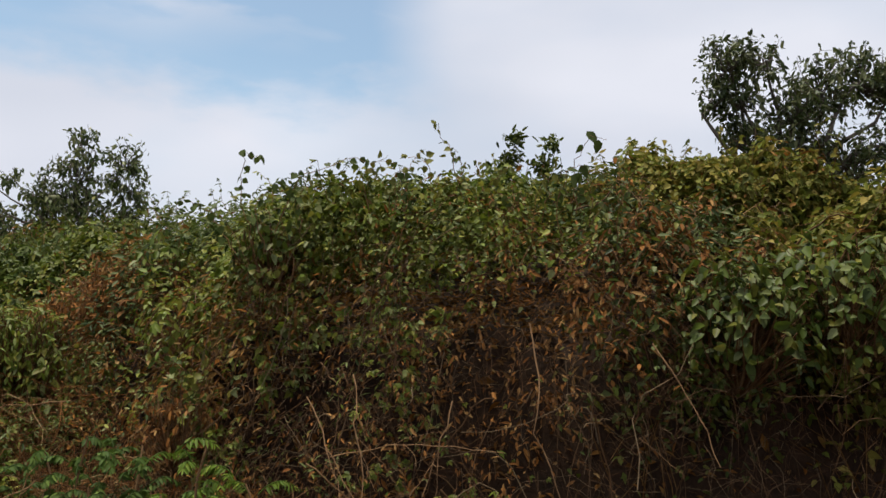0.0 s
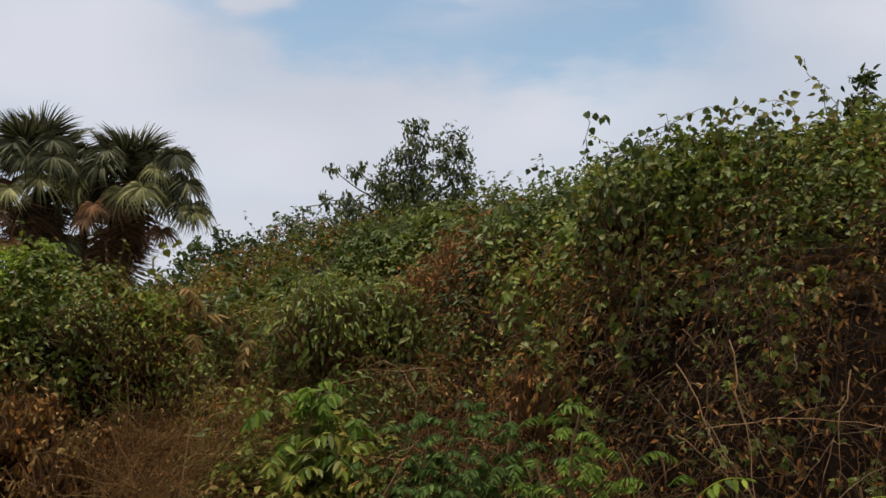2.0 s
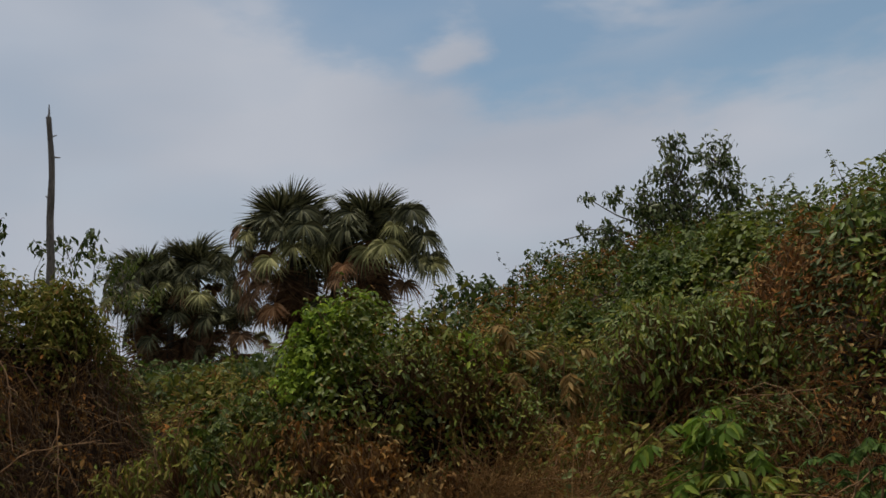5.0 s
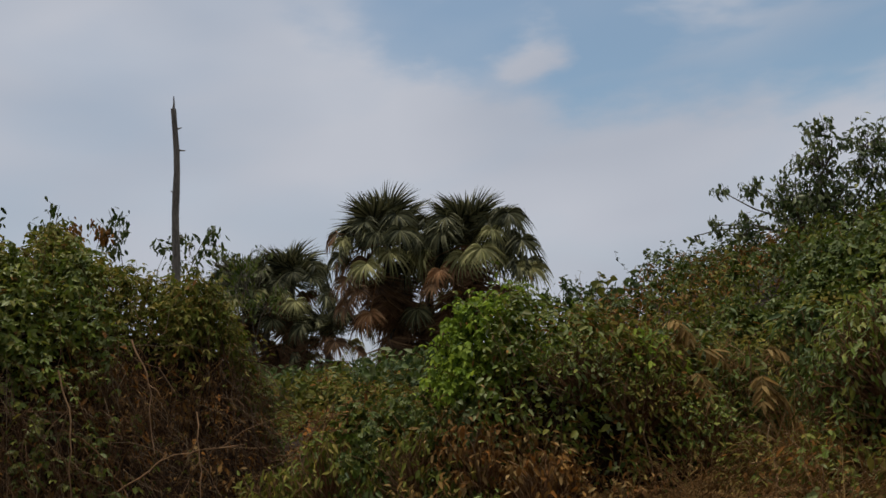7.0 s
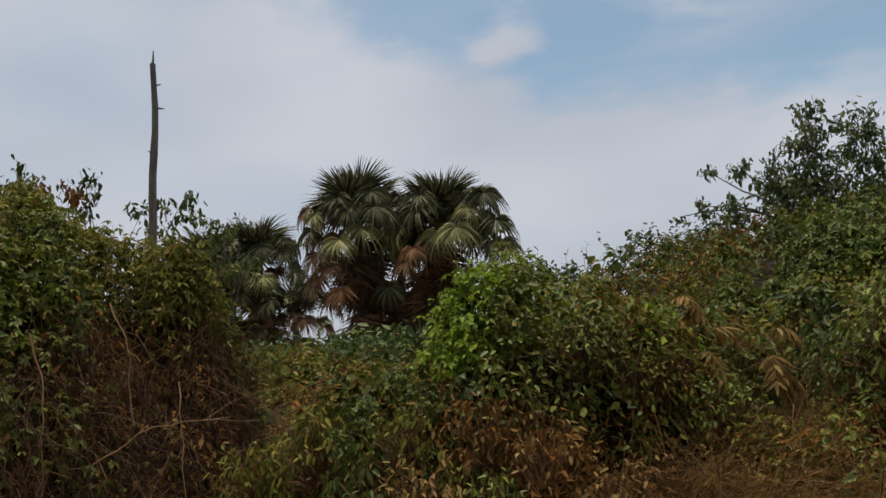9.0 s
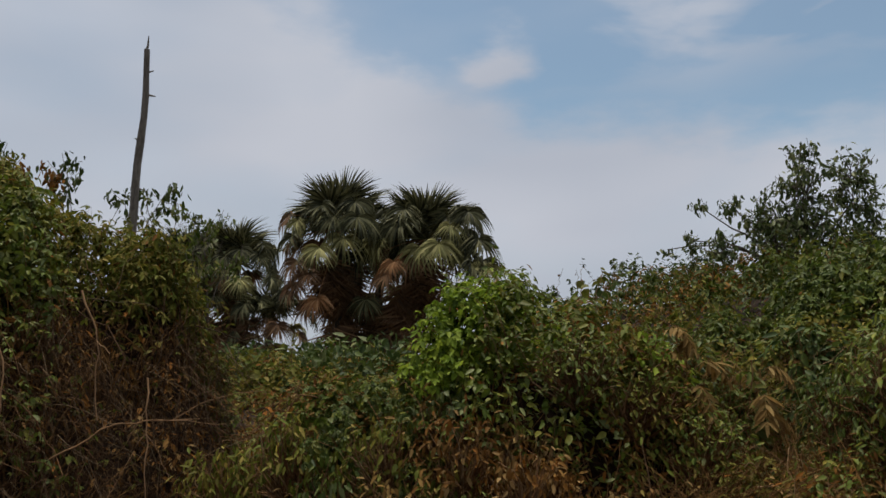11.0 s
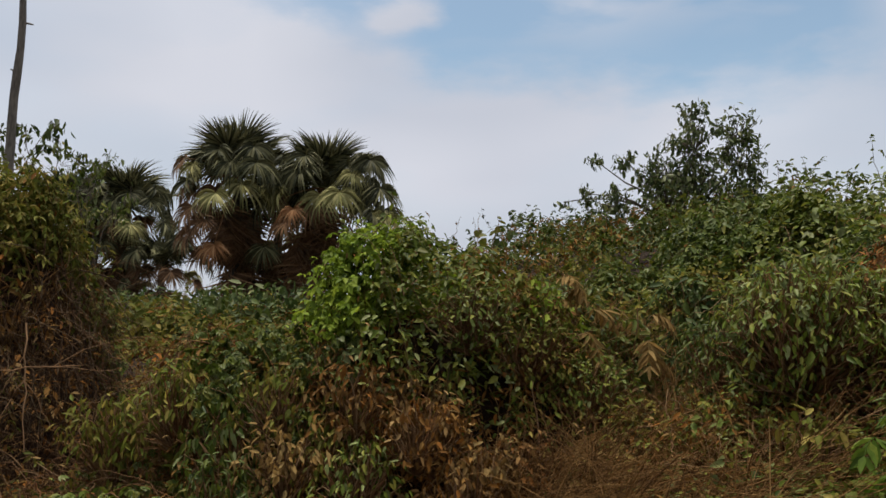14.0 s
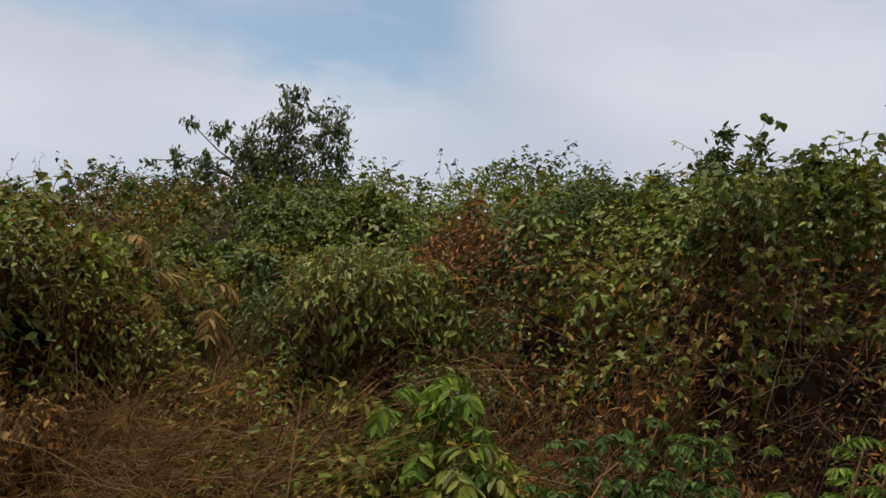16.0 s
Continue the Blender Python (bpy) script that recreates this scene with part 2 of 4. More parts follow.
# brown dead stems, darkened for the shade in the hollow and tall bush
STEM_SHADED = leaf_material("shade_brown_stem", [(0.085, 0.042, 0.018), (0.045, 0.024, 0.011), (0.13, 0.072, 0.034), (0.032, 0.018, 0.009), (0.2, 0.14, 0.08), (0.06, 0.028, 0.012)], rough=0.9, through_light=0.0, spec=0.1)
# darker than real litter: the shade in the growth's gaps is put into the colour
SOIL = rough_material("shade_dark_litter_soil", (0.009, 0.005, 0.0022), (0.034, 0.016, 0.0065), 5.0, bump=0.9, fine=9.0)


# ---- mesh builders ----
rng = np.random.default_rng(7)


def unit(v):
    return v / np.maximum(np.linalg.norm(v, axis=-1, keepdims=True), 1e-9)


def mesh_of(name, verts, quads, material, smooth=False):
    """One mesh from an array of corners and an array of four-cornered faces."""
    me = bpy.data.meshes.new(name)
    verts, quads = np.asarray(verts, np.float32).reshape(-1, 3), np.asarray(quads, np.int32).reshape(-1, 4)
    me.vertices.add(len(verts))
    me.vertices.foreach_set("co", verts.ravel())
    me.loops.add(quads.size)
    me.loops.foreach_set("vertex_index", quads.ravel())
    me.polygons.add(len(quads))
    me.polygons.foreach_set("loop_start", np.arange(0, quads.size, 4, dtype=np.int32))
    if smooth:
        me.polygons.foreach_set("use_smooth", np.ones(len(quads), bool))
    me.update(calc_edges=True)
    me.validate()
    me.materials.append(material)
    return me


def joined(pieces):
    """Several (verts, quads) as one."""
    vs, qs, at = [], [], 0
    for v, q in pieces:
        v = np.asarray(v).reshape(-1, 3)
        vs.append(v)
        qs.append(np.asarray(q).reshape(-1, 4) + at)
        at += len(v)
    return (np.concatenate(vs), np.concatenate(qs)) if vs else (np.zeros((0, 3)), np.zeros((0, 4), int))


def leaves(base, axis, normal, length, width, fold=0.25, droop=0.15, shape=0):
    """Folded, bent leaf blades: a midrib with two halves each."""
    n = len(base)
    axis = unit(axis)
    side = unit(np.cross(axis, normal))
    up = np.cross(side, axis)
    l, w = np.broadcast_to(length, n)[:, None], np.broadcast_to(width, n)[:, None]
    s1, a1, s2, a2 = ((0.5, 0.3, 0.36, 0.72), (0.5, 0.22, 0.45, 0.55), (0.42, 0.35, 0.42, 0.65))[shape]
    def spot(a, s):
        return base + axis * (l * a) + side * (w * s) + up * (w * abs(s) * fold - l * droop * a * a)
    v = np.stack([spot(0, 0), spot(a1, -s1), spot(a2, -s2), spot(1, 0), spot(a2, s2), spot(a1, s1)], 1)
    f = np.array([[0, 1, 2, 3], [0, 3, 4, 5]])
    return v.reshape(-1, 3), (np.arange(n)[:, None, None] * 6 + f).reshape(-1, 4)


def tubes(paths, r0, r1, sides=3):
    """Tapering stems along paths, an array of n x k x 3."""
    n, k, _ = paths.shape
    t = unit(np.gradient(paths, axis=1))
    ref = np.where(np.abs(t[..., 2:3]) > 0.85, np.array([1.0, 0.1, 0]), np.array([0, 0.1, 1.0]))
    a = unit(np.cross(t, ref))
    b = np.cross(t, a)
    r = (np.broadcast_to(r0, n)[:, None] * (1 - np.linspace(0, 1, k)) + np.broadcast_to(r1, n)[:, None] * np.linspace(0, 1, k))[..., None, None]
    ang = np.linspace(0, 2 * np.pi, sides, endpoint=False)[:, None]
    v = paths[:, :, None] + r * (np.cos(ang) * a[:, :, None] + np.sin(ang) * b[:, :, None])
    i = np.arange(n * k).reshape(n, k)[:, :-1, None] * sides
    j = np.arange(sides)
    q = np.stack([i + j, i + (j + 1) % sides, i + sides + (j + 1) % sides, i + sides + j], -1)
    return v.reshape(-1, 3), q.reshape(-1, 4)


def part(name, piece, material, parent, label="", smooth=False):
    ob = new(name, mesh_of(name, *piece, material, smooth))
    ob.parent = parent
    return tagged(ob, label) if label else ob


def thing(name, place, label, category, group="", kind=""):
    ob = new(name)
    ob.location = place
    return tagged(ob, label, category, group, kind)


def bend(a, b, k, sag=0.0, wander=0.0):
    """Paths from points a to points b, with a sag and small bends."""
    a, b = np.atleast_2d(a).astype(float), np.atleast_2d(b).astype(float)
    s = np.linspace(0, 1, k)[None, :, None]
    p = a[:, None] * (1 - s) + b[:, None] * s
    far = np.linalg.norm(b - a, axis=1)[:, None, None]
    off = np.cumsum(rng.normal(0, 1, p.shape), 1) * wander * far / k**0.5
    p = p + off * (s * (1 - s) * 4)
    p[..., 2] += (sag * far * 4 * s * (1 - s))[..., 0]
    return p


# ---- the lie of the land and of the growth on it ----
TABLE = np.random.default_rng(3).random((64, 64))


def bumps(x, y):
    """Smooth noise from 0 to 1."""
    i, j = np.floor(x).astype(int), np.floor(y).astype(int)
    u, v = x - i, y - j
    u, v = u * u * (3 - 2 * u), v * v * (3 - 2 * v)
    g = lambda a, b: TABLE[(i + a) % 64, (j + b) % 64]
    return g(0, 0) * (1 - u) * (1 - v) + g(1, 0) * u * (1 - v) + g(0, 1) * (1 - u) * v + g(1, 1) * u * v


def ease(a, b, x):
    t = np.clip((x - a) / (b - a), 0, 1)
    return t * t * (3 - 2 * t)


def behind(x):
    """Where the foot of the bank runs."""
    return 3.15 + 0.6 * 0.4 * np.log1p(np.exp(np.clip((-0.4 - x) / 0.4, -30, 30)))


def dome(z, x, y, cx, cy, rx, ry, top, foot=0.3):
    r = ((x - cx) / rx) ** 2 + ((y - cy) / ry) ** 2
    return np.maximum(z, foot + (top - foot) * (1 - ease(0.2, 1.15, np.sqrt(r)) ** 1.15) - np.clip(r - 1.3, 0, 3) * 3)


def bank(x, y):
    """The height of the growth's skin, smooth."""
    t = ease(-3, 0.3, x)
    d = (y - behind(x)) * (0.857 + 0.143 * t)
    left = ease(-9.8, -8.0, x)
    z = (1.0 - 0.5 * t) * ease(-1.9, 0.1 - 0.6 * (1 - t), d)
    z = z + (0.35 + 1.2 * t) * ease(0, 0.95 - 0.2 * t, d) * (0.4 + 0.6 * left)
    z = z + (0.36 - 0.19 * t) * np.clip(d, 0, 4.2 + 4.5 * t) * left
    z = z + 0.2 * np.exp(-(((x + 0.9) / 0.75) ** 2) - ((y - 4.6) / 0.8) ** 2)
    z = z + 0.45 * np.exp(-(((x - 2.0) / 1.3) ** 2) - ((y - 6) / 1.8) ** 2)
    z = np.where((x < -4.2) & (y < 14), np.maximum(z, (0.5 + 0.75 * ease(3.5, 8.5, y)) * ease(-4.2, -5.0, x)), z)
    z = z - 0.09 * ease(0.0, 0.9, d) * t
    z = dome(z, x, y, -4.92, 4.12, 0.74, 0.95, 1.9)
    z = dome(z, x, y, -4.62, 4.35, 0.75, 0.8, 1.72)
    z = dome(z, x, y, -4.4, 4.6, 0.95, 0.9, 1.55)
    z = dome(z, x, y, -4.3, 5.2, 1.1, 1.0, 1.5)
    z = dome(z, x, y, -5.5, 3.65, 0.95, 0.75, 1.28)
    z = dome(z, x, y, -7.8, 2.3, 1.6, 1.5, 2.5)
    z = dome(z, x, y, -7.6, 2.85, 0.9, 0.8, 2.4)
    z = dome(z, x, y, -7.4, 3.25, 0.98, 0.9, 2.32)
    z = dome(z, x, y, -7.0, 3.1, 0.8, 0.7, 1.5)
    z = dome(z, x, y, -7.9, 12.4, 1.1, 1.4, 2.8)
    return z


def skin(x, y):
    """The same with clumps and hollows."""
    g = bank(x, y)
    amp = ease(0.25, 0.9, g) * (1 - 0.55 * np.exp(-(((x + 4.65) / 1.0) ** 2) - ((y - 4.3) / 0.9) ** 2))
    return g + amp * (0.42 * (bumps(x * 1.3 + 9, y * 1.3) - 0.5) + 0.36 * (bumps(x * 3.1, y * 3.1 + 5) - 0.55) + 0.24 * (bumps(x * 6.7 + 3, y * 6.7 + 2.5 * g) - 0.55) + 0.12 * (bumps(x * 13.1 + 1, y * 13.1 + 5 * g) - 0.55))


def soil(x, y):
    g = np.minimum(bank(x, y), bank(x, y - 0.3 * ease(7, 5, y)))
    far = ease(20, 60, np.hypot(x, y))
    return np.maximum(g - 0.42 - 0.12 * ease(1, 2, g), 0.0) * (1 - far) + 0.0 * x + 0.03 * (bumps(x * 2, y * 2) - 0.5) + 0.3 * far


def slope_normal(x, y, e=0.04):
    gx = (skin(x + e, y) - skin(x - e, y)) / (2 * e)
    gy = (skin(x, y + e) - skin(x, y - e)) / (2 * e)
    return unit(np.stack([-gx, -gy, np.ones_like(gx)], -1)), np.sqrt(1 + gx * gx + gy * gy)


def graded(lo, a, b, hi, fine, steps):
    """Coordinates close together from a to b and wider apart beyond."""
    far = lambda end, start: start + (end - start) * np.linspace(0, 1, steps + 1)[1:] ** 3
    return np.concatenate([far(lo, a)[::-1], np.arange(a, b, fine), far(hi, b)])


gx, gy = graded(-900, -13, 6, 900, 0.12, 22), graded(-900, -3, 18, 900, 0.12, 22)
GX, GY = np.meshgrid(gx, gy, indexing="ij")
gv = np.stack([GX, GY, soil(GX, GY)], -1).reshape(-1, 3)
gi = np.arange(len(gx) * len(gy)).reshape(len(gx), len(gy))
gq = np.stack([gi[:-1, :-1], gi[1:, :-1], gi[1:, 1:], gi[:-1, 1:]], -1).reshape(-1, 4)
tagged(new("ground", mesh_of("ground", gv, gq, SOIL, True)), "bare soil with leaf litter under the growth, its brown darkened as shade", "ground", kind="structure")


# ---- the overgrown bank: one shrub after another ----
def dry_share(x, y, z):
    """How much of the growth at a place has died back."""
    patch = bumps(x * 0.9 + 20, y * 0.9 + z * 0.8)
    fine = bumps(x * 2.7 + 11, y * 2.7 + z * 2.2)
    d = y - behind(x)
    face = ease(-2.3, -1.5, x) * ease(0.9, 0.3, x) * ease(2.1, 1.7, z) * ease(1.6, 0.7, d)
    leftbush = ease(-5.7, -6.2, x) * ease(4.0, 3.4, y) * ease(0.2, -0.2, z - 1.42 - 0.6 * (bumps(x * 2.3 + 5, y * 2.3) - 0.4))
    low = ease(1.05, 0.55, z)
    spot = np.exp(-(((x + 2.45) / 0.5) ** 2) - ((y - 5.2) / 0.6) ** 2)
    mid = np.exp(-(((x + 5.15) / 0.5) ** 2) - ((y - 4.1) / 0.8) ** 2) * ease(1.0, 1.3, z)
    rust = np.exp(-(((x - 0.4) / 0.6) ** 2) - ((z - 1.42) / 0.42) ** 2) * ease(5, 4.2, y)
    share = 0.1 - 0.9 * mid + 0.8 * rust - 0.35 * ease(5.6, 6.4, y) * ease(-4.9, -4.5, x) + 0.55 * face + 0.5 * leftbush - 0.35 * np.exp(-(((x + 1.8) / 0.6) ** 2) - ((y - 4.1) / 0.7) ** 2) + 0.32 * low - 0.5 * ease(-5.6, -5.9, x) * ease(1.55, 1.95, z) * ease(4.5, 4.0, y) + 0.85 * spot + 0.3 * ease(-5.3, -5.9, x) * ease(4.4, 5.2, y) * ease(12, 10, y) + 0.6 * (patch - 0.5) + 0.9 * (fine - 0.5)
    return np.clip(share, 0.03, 0.93)


def scatter(n, x0, x1, y0, y1):
    x, y = rng.uniform(x0, x1, n), rng.uniform(y0, y1, n)
    nrm, area = slope_normal(x, y)
    keep = rng.random(n) < area / 6.0
    again = rng.random(n) < np.clip((area - 5.0) / 6.0, 0, 0.9)
    x2, y2 = x[again] + rng.normal(0, 0.01, again.sum()), y[again] + rng.normal(0, 0.01, again.sum())
    return np.concatenate([x[keep], x2]), np.concatenate([y[keep], y2]), np.concatenate([nrm[keep], nrm[again]])


def near_far(x, y):
    return np.hypot(x + 1.2, y - 0.2)


zones = [scatter(1400000, -8.8, 3.4, 1.0, 7.5), scatter(340000, -12.5, 6.0, 7.5, 16.0), scatter(34000, -12.5, -8.8, 1.0, 7.5)]
LX, LY = (np.concatenate([z[i] for z in zones]) for i in (0, 1))
LN = np.concatenate([z[2] for z in zones])
thin = 1 - 0.5 * ease(-5.8, -6.3, LX) * ease(3.9, 3.3, LY) * ease(1.8, 1.4, skin(LX, LY))
thin = thin * (1 - 0.3 * ease(-2.6, -1.6, LX) * ease(1.5, 1.05, skin(LX, LY)) * ease(4.6, 4.0, LY))
hollow = ease(-1.0, -0.4, LX) * ease(1.45, 1.1, skin(LX, LY)) * ease(4.6, 4.0, LY) * ease(0.35, 0.6, bumps(LX * 1.1 + 4, LY * 0.6) + 0.25 * ease(-0.2, 0.6, LX))
thin = thin * (1 - 0.78 * hollow)
thin = thin * (1 - 0.75 * ease(-1.3, -0.7, LX) * ease(0.95, 0.7, bank(LX, LY)) * ease(4.4, 3.8, LY))
thin = thin * (1 - 0.6 * ease(-4.7, -4.3, LX) * ease(-2.5, -2.9, LX) * ease(0.95, 0.75, bank(LX, LY)))
keep = (skin(LX, LY) > 0.42) & (LY > 1.2) & (rng.random(len(LX)) < thin) & (rng.random(len(LX)) < 0.38 + 0.45 * np.exp(-(((LX + 4.6) / 0.9) ** 2) - ((LY - 4.4) / 1.0) ** 2) + 0.6 * ease(-6.0, -6.5, LX) * ease(4.2, 3.6, LY) * ease(1.5, 1.9, skin(LX, LY)) + 1.1 * ease(0.3, 0.7, bumps(LX * 6.7 + 3, LY * 6.7 + 2.5 * bank(LX, LY))))
LX, LY, LN, hollow = LX[keep], LY[keep], LN[keep], hollow[keep]
depth = -np.abs(rng.normal(0, 0.12, len(LX))) + rng.normal(0.02, 0.03, len(LX)) - 0.28 * (rng.random(len(LX)) < 0.22) * rng.uniform(0.5, 1.3, len(LX))
LP = np.stack([LX, LY, skin(LX, LY)], -1) + LN * depth[:, None]
LP[:, 1] += 0.3 * hollow
L_dry = rng.random(len(LX)) < dry_share(LX, LY, LP[:, 2])

# the middles of the shrubs, spaced wider with distance
seeds = [(-5.02, 4.05), (-5.12, 4.4), (-4.62, 4.2), (-4.35, 4.65), (-4.2, 5.2), (-5.55, 3.6), (-5.3, 3.3), (-7.75, 2.3), (-7.35, 3.2), (-6.95, 3.05), (-7.0, 2.3)]
for _ in range(9000):
    sx, sy = rng.uniform(-11.8, 3.4), rng.uniform(1.4, 15.5)
    space = 0.42 + 0.07 * float(near_far(sx, sy))
    if len(seeds) < 150 and skin(np.array(sx), np.array(sy)) > 0.55 and all(math.hypot(sx - a, sy - b) > space for a, b in seeds):
        seeds.append((sx, sy))
seeds = np.array(seeds)


def owner(x, y):
    x, y = x + 0.25 * (bumps(x * 3, y * 3) - 0.5), y + 0.25 * (bumps(x * 3 + 7, y * 3) - 0.5)
    best, who = np.full(len(x), 1e9), np.zeros(len(x), int)
    for i, (a, b) in enumerate(seeds):
        r = (x - a) ** 2 + (y - b) ** 2
        near = r < best
        best[near], who[near] = r[near], i
    return who


L_who = owner(LX, LY)

# stems that creep over the skin
SN = 6500
sx, sy, _ = scatter(SN * 3, -8.8, 3.2, 1.2, 7.0)
sz = skin(sx, sy)
take = (sz > 0.45) & (np.hypot(sx + 5.0, sy - 4.1) > 0.75) & (rng.random(len(sx)) < 0.12 + 0.9 * dry_share(sx, sy, sz))
sx, sy = sx[take][:SN], sy[take][:SN]
K = 8
ang = rng.normal(-1.57, 0.8, len(sx)) + np.pi * (rng.random(len(sx)) < 0.5)
turn = rng.normal(0, 0.35, (len(sx), K)).cumsum(1)
step = (rng.uniform(0.15, 0.85, len(sx)) / K)[:, None]
px = sx[:, None] + np.cumsum(np.cos(ang[:, None] + turn) * step, 1)
py = sy[:, None] + np.cumsum(np.sin(ang[:, None] + turn) * step * 0.55, 1)
lift = rng.uniform(-0.16, 0.05, len(sx))[:, None] + 0.05 * np.sin(np.linspace(0, np.pi, K))[None] * rng.uniform(-1, 2, len(sx))[:, None]
S_path = np.stack([px, py, bank(px, py) * 0.5 + skin(px, py) * 0.5 + lift], -1)
S_path[..., 1] -= 0.06
S_r = rng.uniform(0.0014, 0.0038, len(sx)) + 0.004 * (rng.random(len(sx)) < 0.06)

# fine stems that hang and cross in front of the face
FN = 3000
fx = rng.uniform(-2.7, 2.3, FN)
fy = behind(fx) + rng.uniform(-0.25, 0.55, FN)
fa = rng.normal(0, 0.75, FN)
fl = rng.uniform(0.12, 0.55, FN)
f0 = np.stack([fx, fy - 0.03, skin(fx, fy) + rng.uniform(-0.06, 0.12, FN)], -1)
f1 = f0 + np.stack([np.sin(fa) * fl, -0.18 * fl + rng.normal(0, 0.06, FN), -np.cos(fa) * fl], -1)
f1[:, 2] = np.maximum(f1[:, 2], 0.12)
S_path = np.concatenate([S_path, bend(f0, f1, K, 0.03, 0.17)])
S_r = np.concatenate([S_r * 0.85, rng.uniform(0.0008, 0.0019, FN) + 0.0012 * (rng.random(FN) < 0.08)])

# the curtain of dead stems under the green top of the tall bush
cx0, cy0, _ = scatter(60000, -8.3, -5.75, 1.3, 3.9)
cz0 = skin(cx0, cy0)
take = (cz0 > 0.45) & (cz0 < 1.2 + 0.75 * bumps(cx0 * 2.3 + 5, cy0 * 2.3))
cx0, cy0, cz0 = cx0[take][:3000], cy0[take][:3000], cz0[take][:3000]
CN = len(cx0)
ca, cl = rng.normal(0, 0.55, CN), rng.uniform(0.15, 0.75, CN)
c0 = np.stack([cx0 + 0.06, cy0 - 0.02, cz0 + rng.uniform(-0.08, 0.12, CN)], -1)
c1 = c0 + np.stack([0.7 * np.sin(ca) * cl + 0.12 * cl, 0.7 * np.sin(ca) * cl + rng.normal(0, 0.08, CN), -np.cos(ca) * cl], -1)
c1[:, 2] = np.maximum(c1[:, 2], 0.12)
S_path = np.concatenate([S_path, bend(c0, c1, K, 0.04, 0.2)])
S_r = np.concatenate([S_r, rng.uniform(0.001, 0.0026, CN) + 0.003 * (rng.random(CN) < 0.05)])
S_who = owner(S_path[:, 3, 0], S_path[:, 3, 1])


def blades(sel, size, shape=0, hang=0.7, slim=0.45, fingers=1):
    """Leaf blades at the chosen places, facing outward and drooping; fingers: how many share one stalk."""
    if fingers > 1:
        sel = sel[rng.random(len(sel)) < (2.4 if fingers == 5 else 2.1) / fingers]
    n = len(sel)
    p, nrm = LP[sel], LN[sel]
    up = np.array([0, 0, 1.0])
    normal = unit(nrm * 0.5 + up * 0.7 + rng.normal(0, 0.45, (n, 3)))
    axis = nrm * 0.45 - up * hang + rng.normal(0, 0.65, (n, 3))
    axis = unit(axis - normal * (axis * normal).sum(1, keepdims=True))
    length = size * np.minimum(rng.lognormal(0, 0.27, n), 1.6)
    wide = rng.uniform(0.8, 1.25, n)
    if fingers == 1:
        return leaves(p, axis, normal, length, length * slim * wide, 0.3, 0.2, shape)
    side, made = np.cross(axis, normal), []
    for a in np.linspace(-1.15, 1.15, fingers):
        turned = axis * math.cos(a) + side * math.sin(a) - normal * 0.25
        made.append(leaves(p, turned, normal, length * (1.05 - 0.2 * abs(a)), length * slim * wide, 0.3, 0.3, shape))
    return joined(made)


def sprigs(cx, cy, count, reach, tall, size, pairs=6):
    """Shoots that stand out of a shrub, with a leaf at each joint: stems and leaves."""
    if not count:
        return None
    x, y = cx + rng.normal(0, reach, count), cy + rng.normal(0, reach, count)
    a = np.stack([x, y, skin(x, y) - 0.12], -1)
    b = a + np.stack([rng.normal(0, 0.14, count), rng.normal(-0.03, 0.14, count), tall * rng.uniform(0.5, 1.3, count) + 0.1], -1)
    p = bend(a, b, 7, 0.0, 0.12)
    s = np.linspace(0.35, 1, pairs)
    i = s * 5.999
    lo = i.astype(int)
    q = p[:, lo] * (1 - (i - lo))[None, :, None] + p[:, lo + 1] * (i - lo)[None, :, None]
    q = np.repeat(q.reshape(-1, 3), 2, 0)
    n = len(q)
    out = rng.normal(0, 1, (n, 3)) * (1, 1, 0.25) + (0, 0, -0.35)
    nrm = unit(np.array([0, 0, 1.0]) + rng.normal(0, 0.5, (n, 3)))
    ln = size * rng.lognormal(0, 0.25, n)
    return tubes(p, 0.004, 0.0015), leaves(q, out, nrm, ln, ln * 0.55, 0.25, 0.25)


